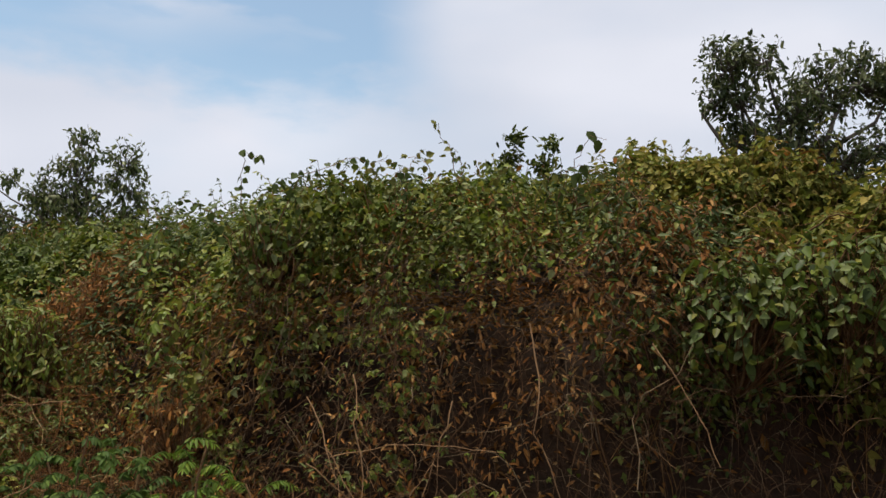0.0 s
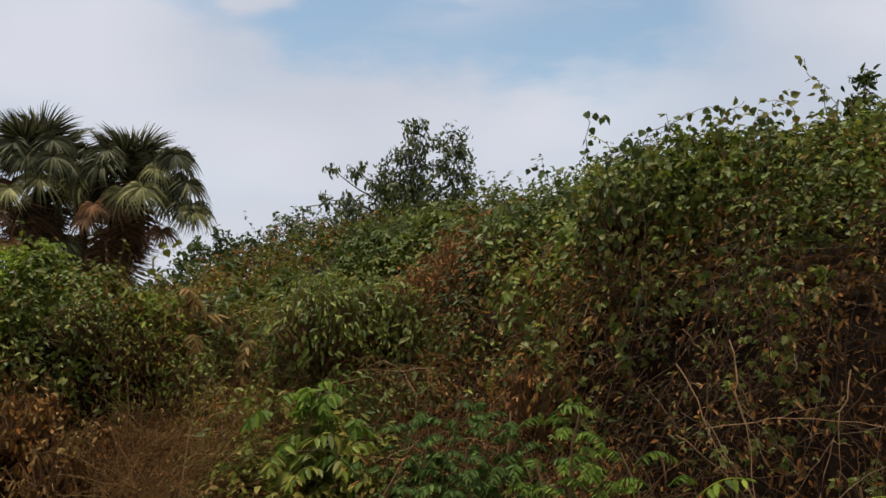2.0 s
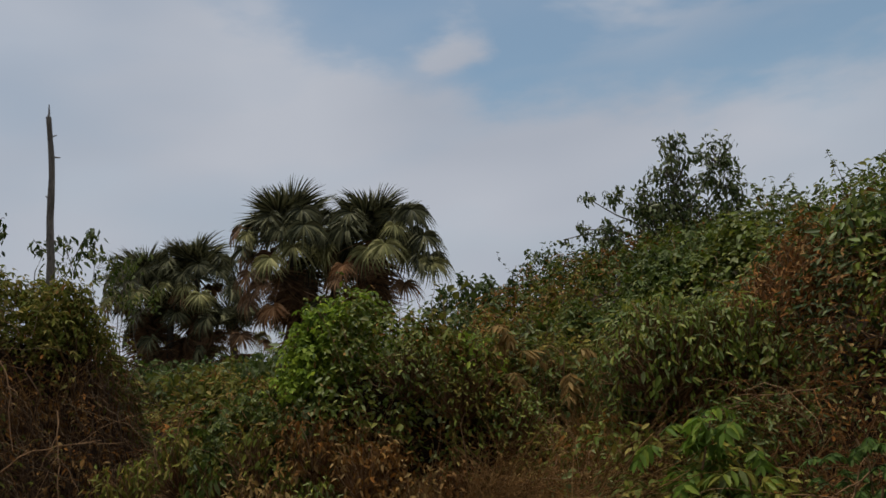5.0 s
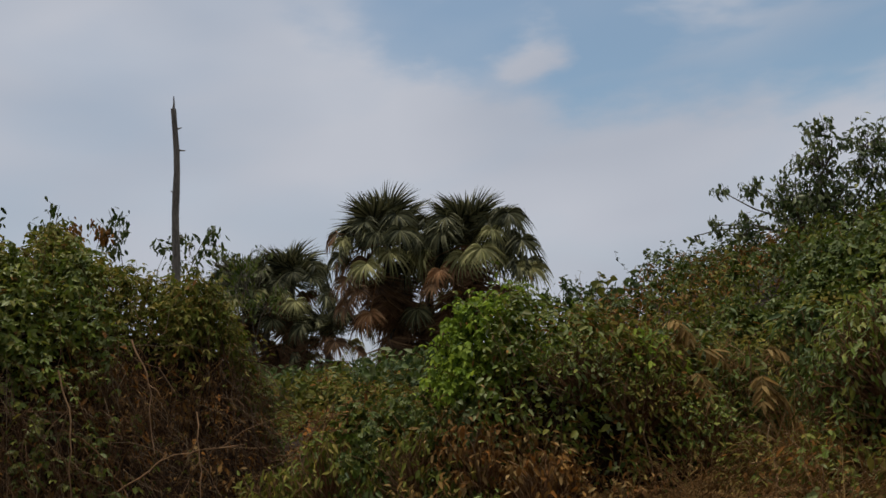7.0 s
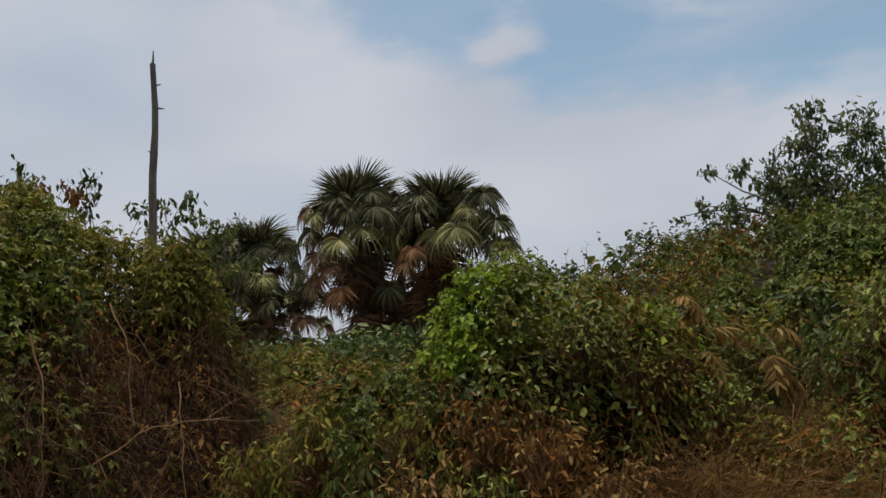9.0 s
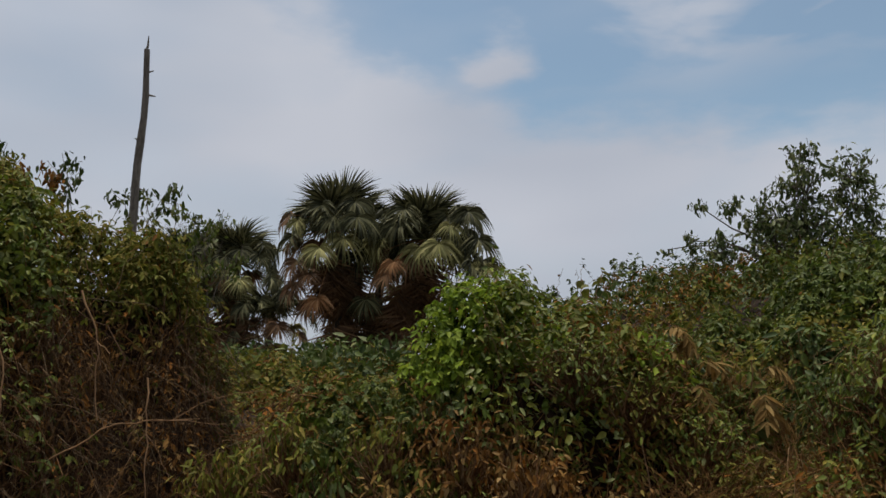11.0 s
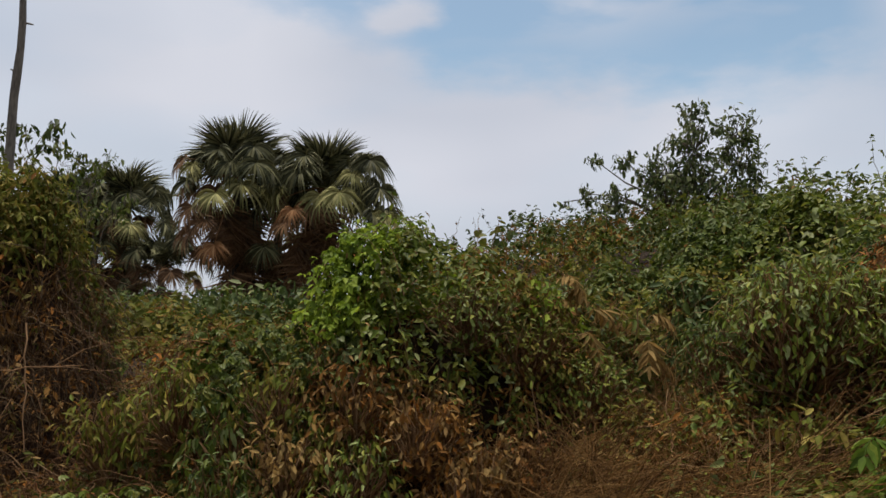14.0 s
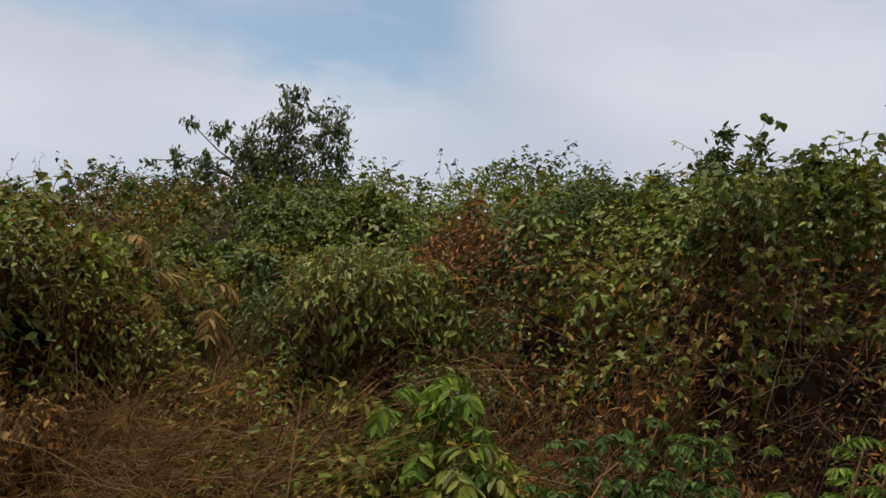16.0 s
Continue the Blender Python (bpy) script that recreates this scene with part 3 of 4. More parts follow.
def shrub(i):
    cx, cy = seeds[i]
    cz = float(soil(np.array(cx), np.array(cy)))
    far = float(near_far(cx, cy))
    mine = np.nonzero(L_who == i)[0]
    if len(mine) < 40:
        return
    dry = mine[L_dry[mine]]
    live = mine[~L_dry[mine]]
    share = len(dry) / len(mine)
    size = 0.039 + 0.0052 * max(far - 4.0, 0.0)
    crest = cx < -6.4 and cy > 10
    midbush = math.hypot(cx + 5.05, cy - 4.2) < 0.3
    right = cx > 0.7 and cy < 5.5
    mat = DARK if crest else GREEN
    kind = "dark green" if crest else "green"
    roll = min(max((float(bumps(np.array(cx * 1.9 + 31), np.array(cy * 1.9))) - 0.5) * 1.7 + 0.5, 0.0), 1.0)
    if midbush:
        mat, kind = BRIGHT, "bright green"
    elif -6.2 < cx < -2.4 and cy < 5.6 and roll < 0.5:
        mat, kind = LIGHT, "light green"
    elif not crest and (cy < 6.4 or cx < -5.6) and roll < (0.55 if -4.6 < cx < -2.4 and cy < 8 else 0.35):
        mat, kind = OLIVE, "olive green"
    elif roll > 0.86 and not crest:
        mat, kind = DARK, "dark green"
    if -2.9 < cx < -0.2 and 4.1 < cy < 9 and roll < 0.8:
        mat, kind = LIGHT, "light green"
    elif -0.2 < cx < 1.5 and cy < 5.2 and roll < 0.5:
        mat, kind = LIGHT, "light green"
    if -4.75 < cx < -3.2 and 3.6 < cy < 6.2 and not midbush:
        mat, kind = (GREEN, "green") if roll < 0.6 else (OLIVE, "olive green")
    if cx < -6.0 and cy < 4.2:
        mat, kind = (LIGHT, "light green") if roll < 0.45 else (GREEN, "green") if roll < 0.65 else (OLIVE, "olive green")
        size *= 0.92
    if cx < -5.5 and 4.7 < cy < 9:
        mat, kind = OLIVE, "olive green"
    flank = math.hypot(cx + 4.45, cy - 4.5) < 0.45 and not midbush
    if flank:
        mat, kind = (LIGHT, "light green") if cx < -4.5 else (OLIVE, "olive green")
    if -1.6 < cx < 0.9 and cy < 4.2:
        size *= 0.84
    if right:
        size *= 1.12
    if share > 0.6:
        label = "mostly dead brown shrub smothered in dry climbing vines"
    elif share > 0.3:
        label = f"{kind} shrub with many dry brown leaves and vines"
    else:
        label = f"dense {kind} shrub overgrown with climbing vines"
    t = thing("shrub", (cx, cy, cz), label, "shrub", "shrubs on the overgrown bank")
    home = np.array([cx, cy, cz])
    fingers = 3 if midbush or (cx < -6.0 and cy < 4.2) else 1 if flank else 5 if (cx < -4.2 and cy < 5 and cx > -6.4) else 3 if rng.random() < 0.35 else 1
    slim, shape = (0.55, 1) if roll < 0.35 else (0.45, 0) if roll < 0.75 else (0.34, 2)
    if midbush:
        size, slim, shape = 0.043, 0.5, 0
    if midbush:
        high = LP[live, 2] > 1.18 + 0.35 * bumps(LX[live] * 4, LY[live] * 4)
        v, q = blades(live[high], size, shape, 0.7, slim, fingers)
        part("young_foliage", (v - home, q), mat, t, "bright yellow-green young leaves")
        live, mat = live[~high], GREEN
    if len(live):
        v, q = blades(live, size, shape, 0.7, slim, fingers)
        part("foliage", (v - home, q), mat, t)
    if len(dry):
        v, q = blades(dry, size * 1.08, 2, 1.1, 0.32)
        part("dry_foliage", (v - home, q), RUST if (rng.random() < 0.3 and share > 0.4) or (abs(cx - 0.4) < 0.8 and cy < 4.4) else DRY, t, "curled dry brown leaves")
    st = np.nonzero(S_who == i)[0]
    if len(st):
        v, q = tubes(S_path[st], S_r[st], S_r[st] * 0.5)
        tagged(part("stem_tangle", (v - home, q), STEM_RUST if -2.6 < cx < -1.4 else STEM_SHADED if cx < -5.9 or cx > -1.4 else STEM_DRY, t, "thin dry tangled stems"), kind="stuff")
    top = skin(np.array(cx), np.array(cy))
    if share < 0.65 and top > 1.2:
        made = sprigs(cx, cy, 6 + int(far / 2), 0.25 + 0.02 * far, (0.1 + 0.016 * far) * (0.6 if midbush else 1.0), size * 0.75)
        tagged(part("shoot_tangle", (made[0][0] - home, made[0][1]), STEM_DRY, t), kind="stuff")
        tagged(part("shoot_foliage", (made[1][0] - home, made[1][1]), mat, t), kind="stuff")


for i in range(len(seeds)):
    shrub(i)


# ---- trees and saplings ----
rng = np.random.default_rng(20)
def tree(name, base, lobes, size, count, label, material=DARK, trunk=0.05, hang=0.8, slim=0.42, category="tree", lean=(0, 0), gaps=0.0):
    """A forking trunk, a limb to each lobe of the crown, twigs, and leaves hung along the twigs. lobes: offset from the base and radius."""
    t = thing(name, base, label, category)
    cs = np.array([l[:3] for l in lobes], float)
    fork = np.array([cs[:, 0].mean() * 0.3 + lean[0], cs[:, 1].mean() * 0.3 + lean[1], cs[:, 2].min() * 0.45])
    part("trunk", tubes(bend((0, 0, -0.15), fork, 8, 0, 0.04), trunk, trunk * 0.7, 7), BARK, t, smooth=True)
    total = sum(l[3] ** 2 for l in lobes)
    leaf_all = []
    for x, y, z, r in lobes:
        c = np.array([x, y, z])
        limb = part("limb", tubes(bend(fork, c, 8, 0.03, 0.1), trunk * 0.6, trunk * 0.18, 5), BARK, t, smooth=True)
        n = max(3, int(count * r * r / total / 14))
        d = unit(rng.normal(0, 1, (n, 3)) + (0, 0, 0.25)) * (r * rng.uniform(0.35, 1.0, n) ** 0.6)[:, None]
        a = c + d * 0.1 - (0, 0, r * 0.3)
        p = bend(a, c + d, 6, 0.05, 0.15)
        tagged(part("twig_tangle", tubes(p, trunk * 0.16, 0.003), BARK, limb), kind="stuff")
        for _ in range(14):
            s = rng.uniform(2.0, 4.99, n)
            lo = s.astype(int)
            q = p[np.arange(n), lo] * (1 - (s - lo))[:, None] + p[np.arange(n), lo + 1] * (s - lo)[:, None]
            q = q + rng.normal(0, size * 0.5, q.shape)
            ok = rng.random(n) > gaps
            q = q[ok]
            m = len(q)
            nrm = unit(np.array([0, 0, 0.6]) + rng.normal(0, 0.7, (m, 3)))
            ax = rng.normal(0, 0.6, (m, 3)) - (0, 0, hang)
            ln = size * rng.lognormal(0, 0.25, m)
            leaf_all.append(leaves(q, ax, nrm, ln, ln * slim, 0.3, 0.2))
    part("crown", joined(leaf_all), material, t)
    return t


def on_soil(x, y, dz=0.0):
    return (x, y, float(soil(np.array(float(x)), np.array(float(y)))) + dz)


tree("small_tree", on_soil(-4.95, 10.7), [(0.1, -0.2, 1.3, 0.42), (0.1, -0.15, 1.68, 0.27), (0.62, 0.1, 1.15, 0.4), (0.6, 0.1, 1.5, 0.34), (-0.35, -0.2, 0.95, 0.38), (-0.7, -0.4, 1.15, 0.18), (0.2, -0.2, 0.75, 0.5), (-0.8, -0.4, 0.6, 0.3), (0.75, 0, 0.7, 0.35), (-1.1, -0.4, 1.15, 0.13), (-1.25, -0.4, 0.72, 0.18), (-1.55, -0.4, 0.62, 0.12), (-0.2, -0.25, 0.6, 0.45), (0.5, 0, 0.5, 0.45)], 0.074, 6200, "small broad-leaved tree with drooping dark leaves and open gaps", TREE_LEAF, trunk=0.035, gaps=0.36)
tree("sapling", on_soil(0.95, 11.6), [(0, 0, 1.2, 0.18), (0.05, 0, 1.5, 0.14), (-0.1, 0, 0.9, 0.2), (0.1, 0, 0.7, 0.2)], 0.09, 760, "slender sapling with light green leaves on the crest", GREEN, 0.014, 0.1)
tree("sapling", on_soil(1.5, 11.9), [(0, 0, 1.15, 0.18), (0.1, 0, 1.45, 0.14), (0.15, 0, 0.9, 0.2), (-0.1, 0, 0.7, 0.2)], 0.09, 760, "slender sapling with light green leaves on the crest", GREEN, 0.014, 0.1)
tree("broadleaf_tree", on_soil(5.8, 14.2), [(-0.7, 0, 3.6, 0.7), (0.0, 0, 3.65, 0.55), (1.0, 0.2, 3.2, 0.8), (1.9, 0.3, 3.4, 0.8), (2.6, 0.3, 3.3, 0.7), (-1.0, 0, 2.9, 0.4), (-0.5, 0, 2.9, 0.6), (0.5, 0, 2.7, 0.7), (-0.4, 0, 2.2, 0.6), (0.3, 0.1, 2.1, 0.9), (-0.2, 0, 1.5, 0.6), (1.4, 0.2, 1.8, 1.0), (2.6, 0.4, 2.2, 0.9)], 0.12, 7600, "large dark broad-leaved tree behind the bank", TREE_LEAF, trunk=0.11, hang=0.5)


# ---- fan palms ----
rng = np.random.default_rng(21)
def frond_mesh(name, material, blade, stalk, count, spread, sag):
    """A fan leaf: a stalk and narrow segments spread from its end, their tips hanging."""
    a = np.linspace(-spread, spread, count) + rng.normal(0, 0.03, count)
    reach = blade * (0.72 + 0.28 * np.cos(a * 0.55)) * rng.uniform(0.88, 1.06, count)
    s = np.linspace(0, 1, 6)
    along = s[None, :] * reach[:, None]
    fold = 0.12 * blade * np.sin(np.abs(a))[:, None] * s[None]
    hang = sag * rng.uniform(0.7, 1.3, count)[:, None] * s[None] ** 2.4 * reach[:, None]
    mid = np.stack([np.sin(a)[:, None] * along, stalk + np.cos(a)[:, None] * along, fold - hang], -1)
    side = np.stack([np.cos(a), -np.sin(a), np.zeros(count)], -1)[:, None]
    wid = (0.027 * np.array([0.4, 1.0, 1.05, 0.8, 0.45, 0.08]))[None, :, None] * blade
    twist = rng.normal(0, 0.7, count)[:, None, None] * wid * (0, 0, 1)
    l, r = mid - side * wid + twist, mid + side * wid - twist
    v = np.stack([l, r], 2).reshape(count, 12, 3)
    i = np.arange(count)[:, None] * 12 + np.arange(5)[None] * 2
    q = np.stack([i, i + 1, i + 3, i + 2], -1).reshape(-1, 4)
    st = tubes(bend((0, 0, 0), (0, stalk, 0), 5, 0.04), 0.03, 0.02, 4)
    return mesh_of(name, *joined([(v.reshape(-1, 3), q), st]), material)


FRONDS = [frond_mesh("frond", PALM, 1.2, 0.95, 46, 2.35, 0.14 + 0.25 * i) for i in range(3)]
FRONDS_DEAD = [frond_mesh("dead_frond", PALM_DEAD, 1.2, 0.7, 44, 1.5, 0.9) for i in range(2)]


def hanging_fan(t, top, hub, blade, material, name, facing=None, count=34, spread=2.1):
    """A fan leaf whose blade hangs from the end of its stalk, folded outward; hub is counted from the palm's foot."""
    top, hub = np.array(top, float), np.array(hub, float)
    out = unit((hub - top) * (1, 1, 0.25)) if facing is None else unit(np.array(facing, float))
    down = unit(np.array([0, 0, -1.0]) + out * 0.3)
    side = unit(np.cross(down, out))
    face = np.cross(side, down)
    a = np.linspace(-spread, spread, count) + rng.normal(0, 0.035, count)
    reach = blade * (0.8 + 0.2 * np.cos(a)) * rng.uniform(0.86, 1.06, count)
    s = np.linspace(0, 1, 6)
    along = (s[None, :] * reach[:, None])[..., None]
    run = np.cos(a)[:, None] * down + np.sin(a)[:, None] * side
    bulge = (0.3 * blade * np.sin(np.pi * s * 0.8))[None, :, None] * np.sign((face * out).sum()) * face
    mid = hub + run[:, None] * along + bulge
    mid[..., 2] -= (0.15 + 0.95 * (1 - np.cos(a)) / 2 * rng.uniform(0.75, 1.25, count))[:, None] * s[None] ** 2.1 * reach[:, None]
    across = (-np.sin(a)[:, None] * down + np.cos(a)[:, None] * side)[:, None]
    wid = (0.029 * np.array([0.4, 1.0, 1.05, 0.8, 0.45, 0.08]))[None, :, None] * blade
    twist = (rng.normal(0, 0.75, count))[:, None, None] * wid * out
    v = np.stack([mid - across * wid - twist, mid + across * wid + twist], 2).reshape(count, 12, 3)
    i = np.arange(count)[:, None] * 12 + np.arange(5)[None] * 2
    q = np.stack([i, i + 1, i + 3, i + 2], -1).reshape(-1, 4)
    blade_part = part(name, (v.reshape(-1, 3), q), material, t)
    part("stalk", tubes(bend(top, hub, 6, 0.06), 0.028, 0.018, 4), material, blade_part)


def palm(head, foot, label, green=20, fans=26, dead=24, special=()):
    """A palm from its crown's middle and its foot. special: hub, blade, material and name of leaves that stand out."""
    head, foot = Vector(head), Vector(foot)
    t = thing("fan_palm", foot, label, "palm", "fan palms in the distance")
    top = head - foot
    part("trunk", tubes(bend((0, 0, -0.4), tuple(top), 12, 0, 0.012), 0.17, 0.13, 10), PALM_BARK, t, smooth=True)

    def frond(mesh, bearing, tilt, roll, name, lower=0.0):
        ob = new(name, mesh)
        ob.parent = t
        ob.matrix_local = Matrix.Translation(top * (1 + lower / top.length)) @ pose(0, 0, 0, 0, 0, bearing) @ pose(0, 0, 0, tilt, 0, 0) @ pose(0, 0, 0, 0, roll, 0) @ Matrix.Scale(rng.uniform(0.88, 1.08), 4)

    for i in range(green):
        s = (i + 0.5) / green
        frond(FRONDS[i % 3], i * 137.5 + rng.uniform(-15, 15), 84 - 62 * s**0.8 + rng.uniform(-8, 8), rng.uniform(-25, 25), "frond")
    for i in range(fans):
        b, e = radians(i * 137.5 + rng.uniform(-15, 15)), radians(38 - 75 * (i + 0.5) / fans + rng.uniform(-8, 8))
        r = rng.uniform(1.25, 1.65)
        hub = top + Vector((math.cos(b) * math.cos(e), math.sin(b) * math.cos(e), math.sin(e))) * r
        hanging_fan(t, top, hub, rng.uniform(0.8, 1.0), PALM if i < fans * 0.5 else (PALM_YOUNG, PALM, PALM_DEAD)[i % 3], "frond")
    for i in range(dead):
        frond(FRONDS_DEAD[i % 2], i * 137.5 + rng.uniform(-25, 25), rng.uniform(-88, -55), rng.uniform(-40, 40), "dead_frond", -0.3 - 2.5 * rng.random() ** 1.4)
    for hub, blade, material, name, *facing in special:
        hanging_fan(t, top, Vector(hub) + Vector((0.5, -0.5, 0.1)) - foot, blade, material, name, *facing)


TALL = "tall fan palm with drooping grey-green leaves and dead brown skirt"
palm((-21.4, 18.66, 5.68), (-21.6, 18.9, 0.6), TALL, special=(
    ((-20.9, 17.3, 4.65), 0.85, PALM_YOUNG, "young_frond"), ((-19.77, 17.75, 5.55), 0.95, PALM, "frond"), ((-21.74, 17.15, 5.55), 0.6, PALM_YOUNG, "young_frond"),
    ((-22.45, 17.5, 5.85), 0.75, PALM_DEAD, "dead_frond"), ((-21.5, 17.45, 3.9), 0.9, PALM_DEAD, "dead_frond"), ((-21.2, 17.6, 3.15), 0.75, PALM_ORANGE, "dead_frond"),
    ((-22.2, 17.4, 5.14), 0.8, PALM, "frond"), ((-21.85, 17.3, 4.3), 0.85, PALM_DEAD, "dead_frond"), ((-22.0, 17.5, 3.6), 0.9, PALM_DEAD, "dead_frond"), ((-21.8, 17.85, 3.0), 0.8, PALM_DEAD, "dead_frond")))
palm((-18.95, 20.15, 5.3), (-20.9, 19.4, 0.6), TALL, special=(
    ((-18.9, 18.5, 4.21), 0.65, PALM_ORANGE, "orange_frond"), ((-17.75, 19.15, 4.75), 0.95, PALM_YOUNG, "young_frond"), ((-17.3, 20.8, 4.2), 0.95, PALM_YOUNG, "young_frond", (0.85, -0.5, 0.1)),
    ((-17.4, 20.15, 5.85), 0.95, PALM, "frond", (0.9, -0.5, 0.3)), ((-17.6, 19.5, 5.35), 0.7, PALM_YOUNG, "young_frond"),
    ((-17.35, 20.6, 5.05), 0.95, PALM, "frond", (0.9, -0.4, 0.1)), ((-17.5, 21.1, 4.45), 0.9, PALM, "frond", (0.9, -0.3, 0.1)), ((-18.2, 20.5, 3.6), 0.8, PALM_DEAD, "dead_frond", (0.8, -0.6, 0.1)), ((-19.4, 18.8, 3.9), 0.8, PALM_DEAD, "dead_frond"), ((-17.5, 20.4, 4.3), 0.9, PALM, "frond")))
palm((-20.9, 20.0, 4.2), (-21.0, 20.1, 0.6), "shorter fan palm hidden among its neighbours' hanging dead leaves", 6, 12, 26)
palm((-32.6, 20.2, 5.2), (-32.4, 20.4, 0.6), "distant fan palm, dark green against the pale sky", special=(((-31.6, 19.3, 4.74), 0.95, PALM_YOUNG, "young_frond"),))
palm((-30.6, 21.4, 5.4), (-30.9, 21.2, 0.6), "distant fan palm, dark green against the pale sky", special=(((-29.3, 20.7, 4.4), 0.9, PALM_YOUNG, "young_frond"), ((-29.1, 21.6, 3.7), 0.95, PALM, "frond"), ((-29.2, 22.0, 3.0), 0.95, PALM_DEAD, "dead_frond"), ((-29.6, 21.5, 2.8), 0.95, PALM_DEAD, "dead_frond"), ((-29.0, 22.0, 4.6), 0.9, PALM, "frond")))
palm((-28.6, 21.6, 2.9), (-28.7, 21.7, 0.4), "short distant fan palm in deep shade", 8, 10, 16)
palm((-31.5, 20.6, 3.6), (-31.6, 20.5, 0.6), "short distant fan palm in deep shade", 8, 12, 14)

# ---- dead trunk and the sparse shrub about it ----
rng = np.random.default_rng(22)
dead = thing("dead_tree", on_soil(-8.55, 3.76, -0.1), "bare dead tree trunk, grey and leaning, stripped of limbs", "dead tree")
dz = dead.location.z
du = np.linspace(0, 1, 22)
bow = 0.02 * np.sin(np.pi * np.clip(du * 2 - 1, 0, 1)) + 0.02 * ease(0.4, 1, du) + 0.016 * np.sin(11 * du + 0.6) * du + 0.012 * np.sin(23 * du)
dp = (np.outer(du, (0.57, -0.13, 3.86 - dz)) + np.outer(bow, (0.62, 0.78, 0)))[None]
tv, tq = tubes(dp, 0.062, 0.021, 8)
swell = 1 + 0.16 * (bumps(np.repeat(du * 19, 8), np.tile(np.arange(8), 22) * 0.8) - 0.5) + 0.22 * np.repeat((np.arange(22) % 4 == 1) * rng.uniform(0.3, 1, 22), 8)
core = np.repeat(dp[0], 8, 0)
dead_trunk = part("trunk", (core + (tv - core) * swell[:, None], tq), DEADWOOD, dead, smooth=True)
for k, dx, dy, up in ((21, 0.015, 0, 0.11), (20, 0.035, 0.045, 0.02), (19, 0.045, 0.06, 0.0), (17, -0.04, -0.03, 0.03), (15, 0.04, 0.05, -0.02), (13, 0.05, 0.04, 0.02), (11, -0.03, -0.05, 0.02), (9, 0.04, 0.06, 0.03)):
    a = dp[0, k]
    part("stub", tubes(bend(a, a + (dx, dy, up), 4, 0, 0.05), 0.012, 0.004, 5), DEADWOOD, dead_trunk, "broken limb stub")
zs = on_soil(-9.2, 4.0)[2]
zs2 = on_soil(-8.7, 4.5)[2]
tree("sparse_shrub", on_soil(-8.7, 4.5), [(-0.1, -0.3, 2.75 - zs2, 0.26), (0.15, -0.15, 2.65 - zs2, 0.25), (0.35, 0.0, 2.5 - zs2, 0.25), (-0.15, 0.45, 2.75 - zs2, 0.2), (0.1, 0.2, 2.4 - zs2, 0.3), (0.3, 0.3, 2.2 - zs2, 0.3)], 0.052, 750, "sparse twiggy shrub with small dull green leaves beside the dead trunk", GREEN, 0.014, 0.9, 0.45, "shrub", gaps=0.25)
tree("sparse_shrub", on_soil(-9.2, 4.0), [(-0.2, -0.25, 3.0 - zs, 0.28), (-0.6, -0.7, 3.1 - zs, 0.28), (0.2, 0.1, 2.85 - zs, 0.2), (0.35, 0.4, 2.9 - zs, 0.22), (-1.0, -1.2, 3.15 - zs, 0.3)], 0.075, 620, "sparse shrub with dark hanging withered leaves", DARK, 0.016, 1.2, 0.4, "shrub", gaps=0.3)
tree("withered_shrub", on_soil(-9.4, 3.6), [(0, 0, 2.98 - zs, 0.14), (-0.2, -0.2, 2.98 - zs, 0.13)], 0.065, 130, "small shrub with withered red-brown leaves", DRY, 0.013, 1.2, 0.45, "shrub")
tree("small_tree", on_soil(-12.8, 16.5), [(0, 0, 2.3, 0.33), (0.6, 0.1, 2.12, 0.34), (-0.65, 0, 2.0, 0.4), (0.1, 0, 1.8, 0.6), (1.0, 0.2, 1.95, 0.4), (-1.0, 0, 1.8, 0.4)], 0.13, 1100, "small dark tree far behind the bushes", DARK, 0.03, 0.3)


def far_shrub(x, y, tall, wide, material, label):
    z = float(soil(np.array(float(x)), np.array(float(y))))
    t = thing("shrub", (x, y, z), label, "shrub", "low scrub in the distance")
    n = int(1000 * wide * tall) + 300
    d = unit(rng.normal(0, 1, (n, 3)) * (1, 1, 0.8) + (0, 0, 0.35)) * (wide, wide, tall) * (rng.uniform(0.55, 1, n)[:, None])
    d[:, 2] = np.abs(d[:, 2]) * (0.75 + 0.5 * bumps(d[:, 0] * 1.7 + x, d[:, 1] * 1.7 + y))
    ln = 0.125 * rng.lognormal(0, 0.25, n)
    nrm = unit(d + (0, 0, 0.5) + rng.normal(0, 0.6, (n, 3)))
    part("foliage", leaves(d, rng.normal(0, 0.7, (n, 3)) - (0, 0, 0.5), nrm, ln, ln * 0.5), material, t)
    tips = d[rng.random(n) < 0.05]
    tagged(part("stem_tangle", tubes(bend(tips * (0.15, 0.15, 0), tips, 5, 0.03, 0.1), 0.015, 0.004), BARK, t), kind="stuff")


for k in range(34):
    a = radians(26 + 34 * (k + 0.5) / 34 + rng.uniform(-1, 1))
    r = (13.5, 18, 24, 31)[k % 4] * rng.uniform(0.92, 1.08)
    sx, sy = -1.5 - math.sin(a) * r, 0.3 + math.cos(a) * r
    if math.hypot(sx + 20.3, sy - 19) > 1.0 and sx < -8.5:
        far_shrub(sx, sy, rng.uniform(0.75, 0.95) + 0.004 * r, rng.uniform(1.1, 1.7), (GREEN, OLIVE, DARK)[k % 3], "low green scrub beneath the palms")


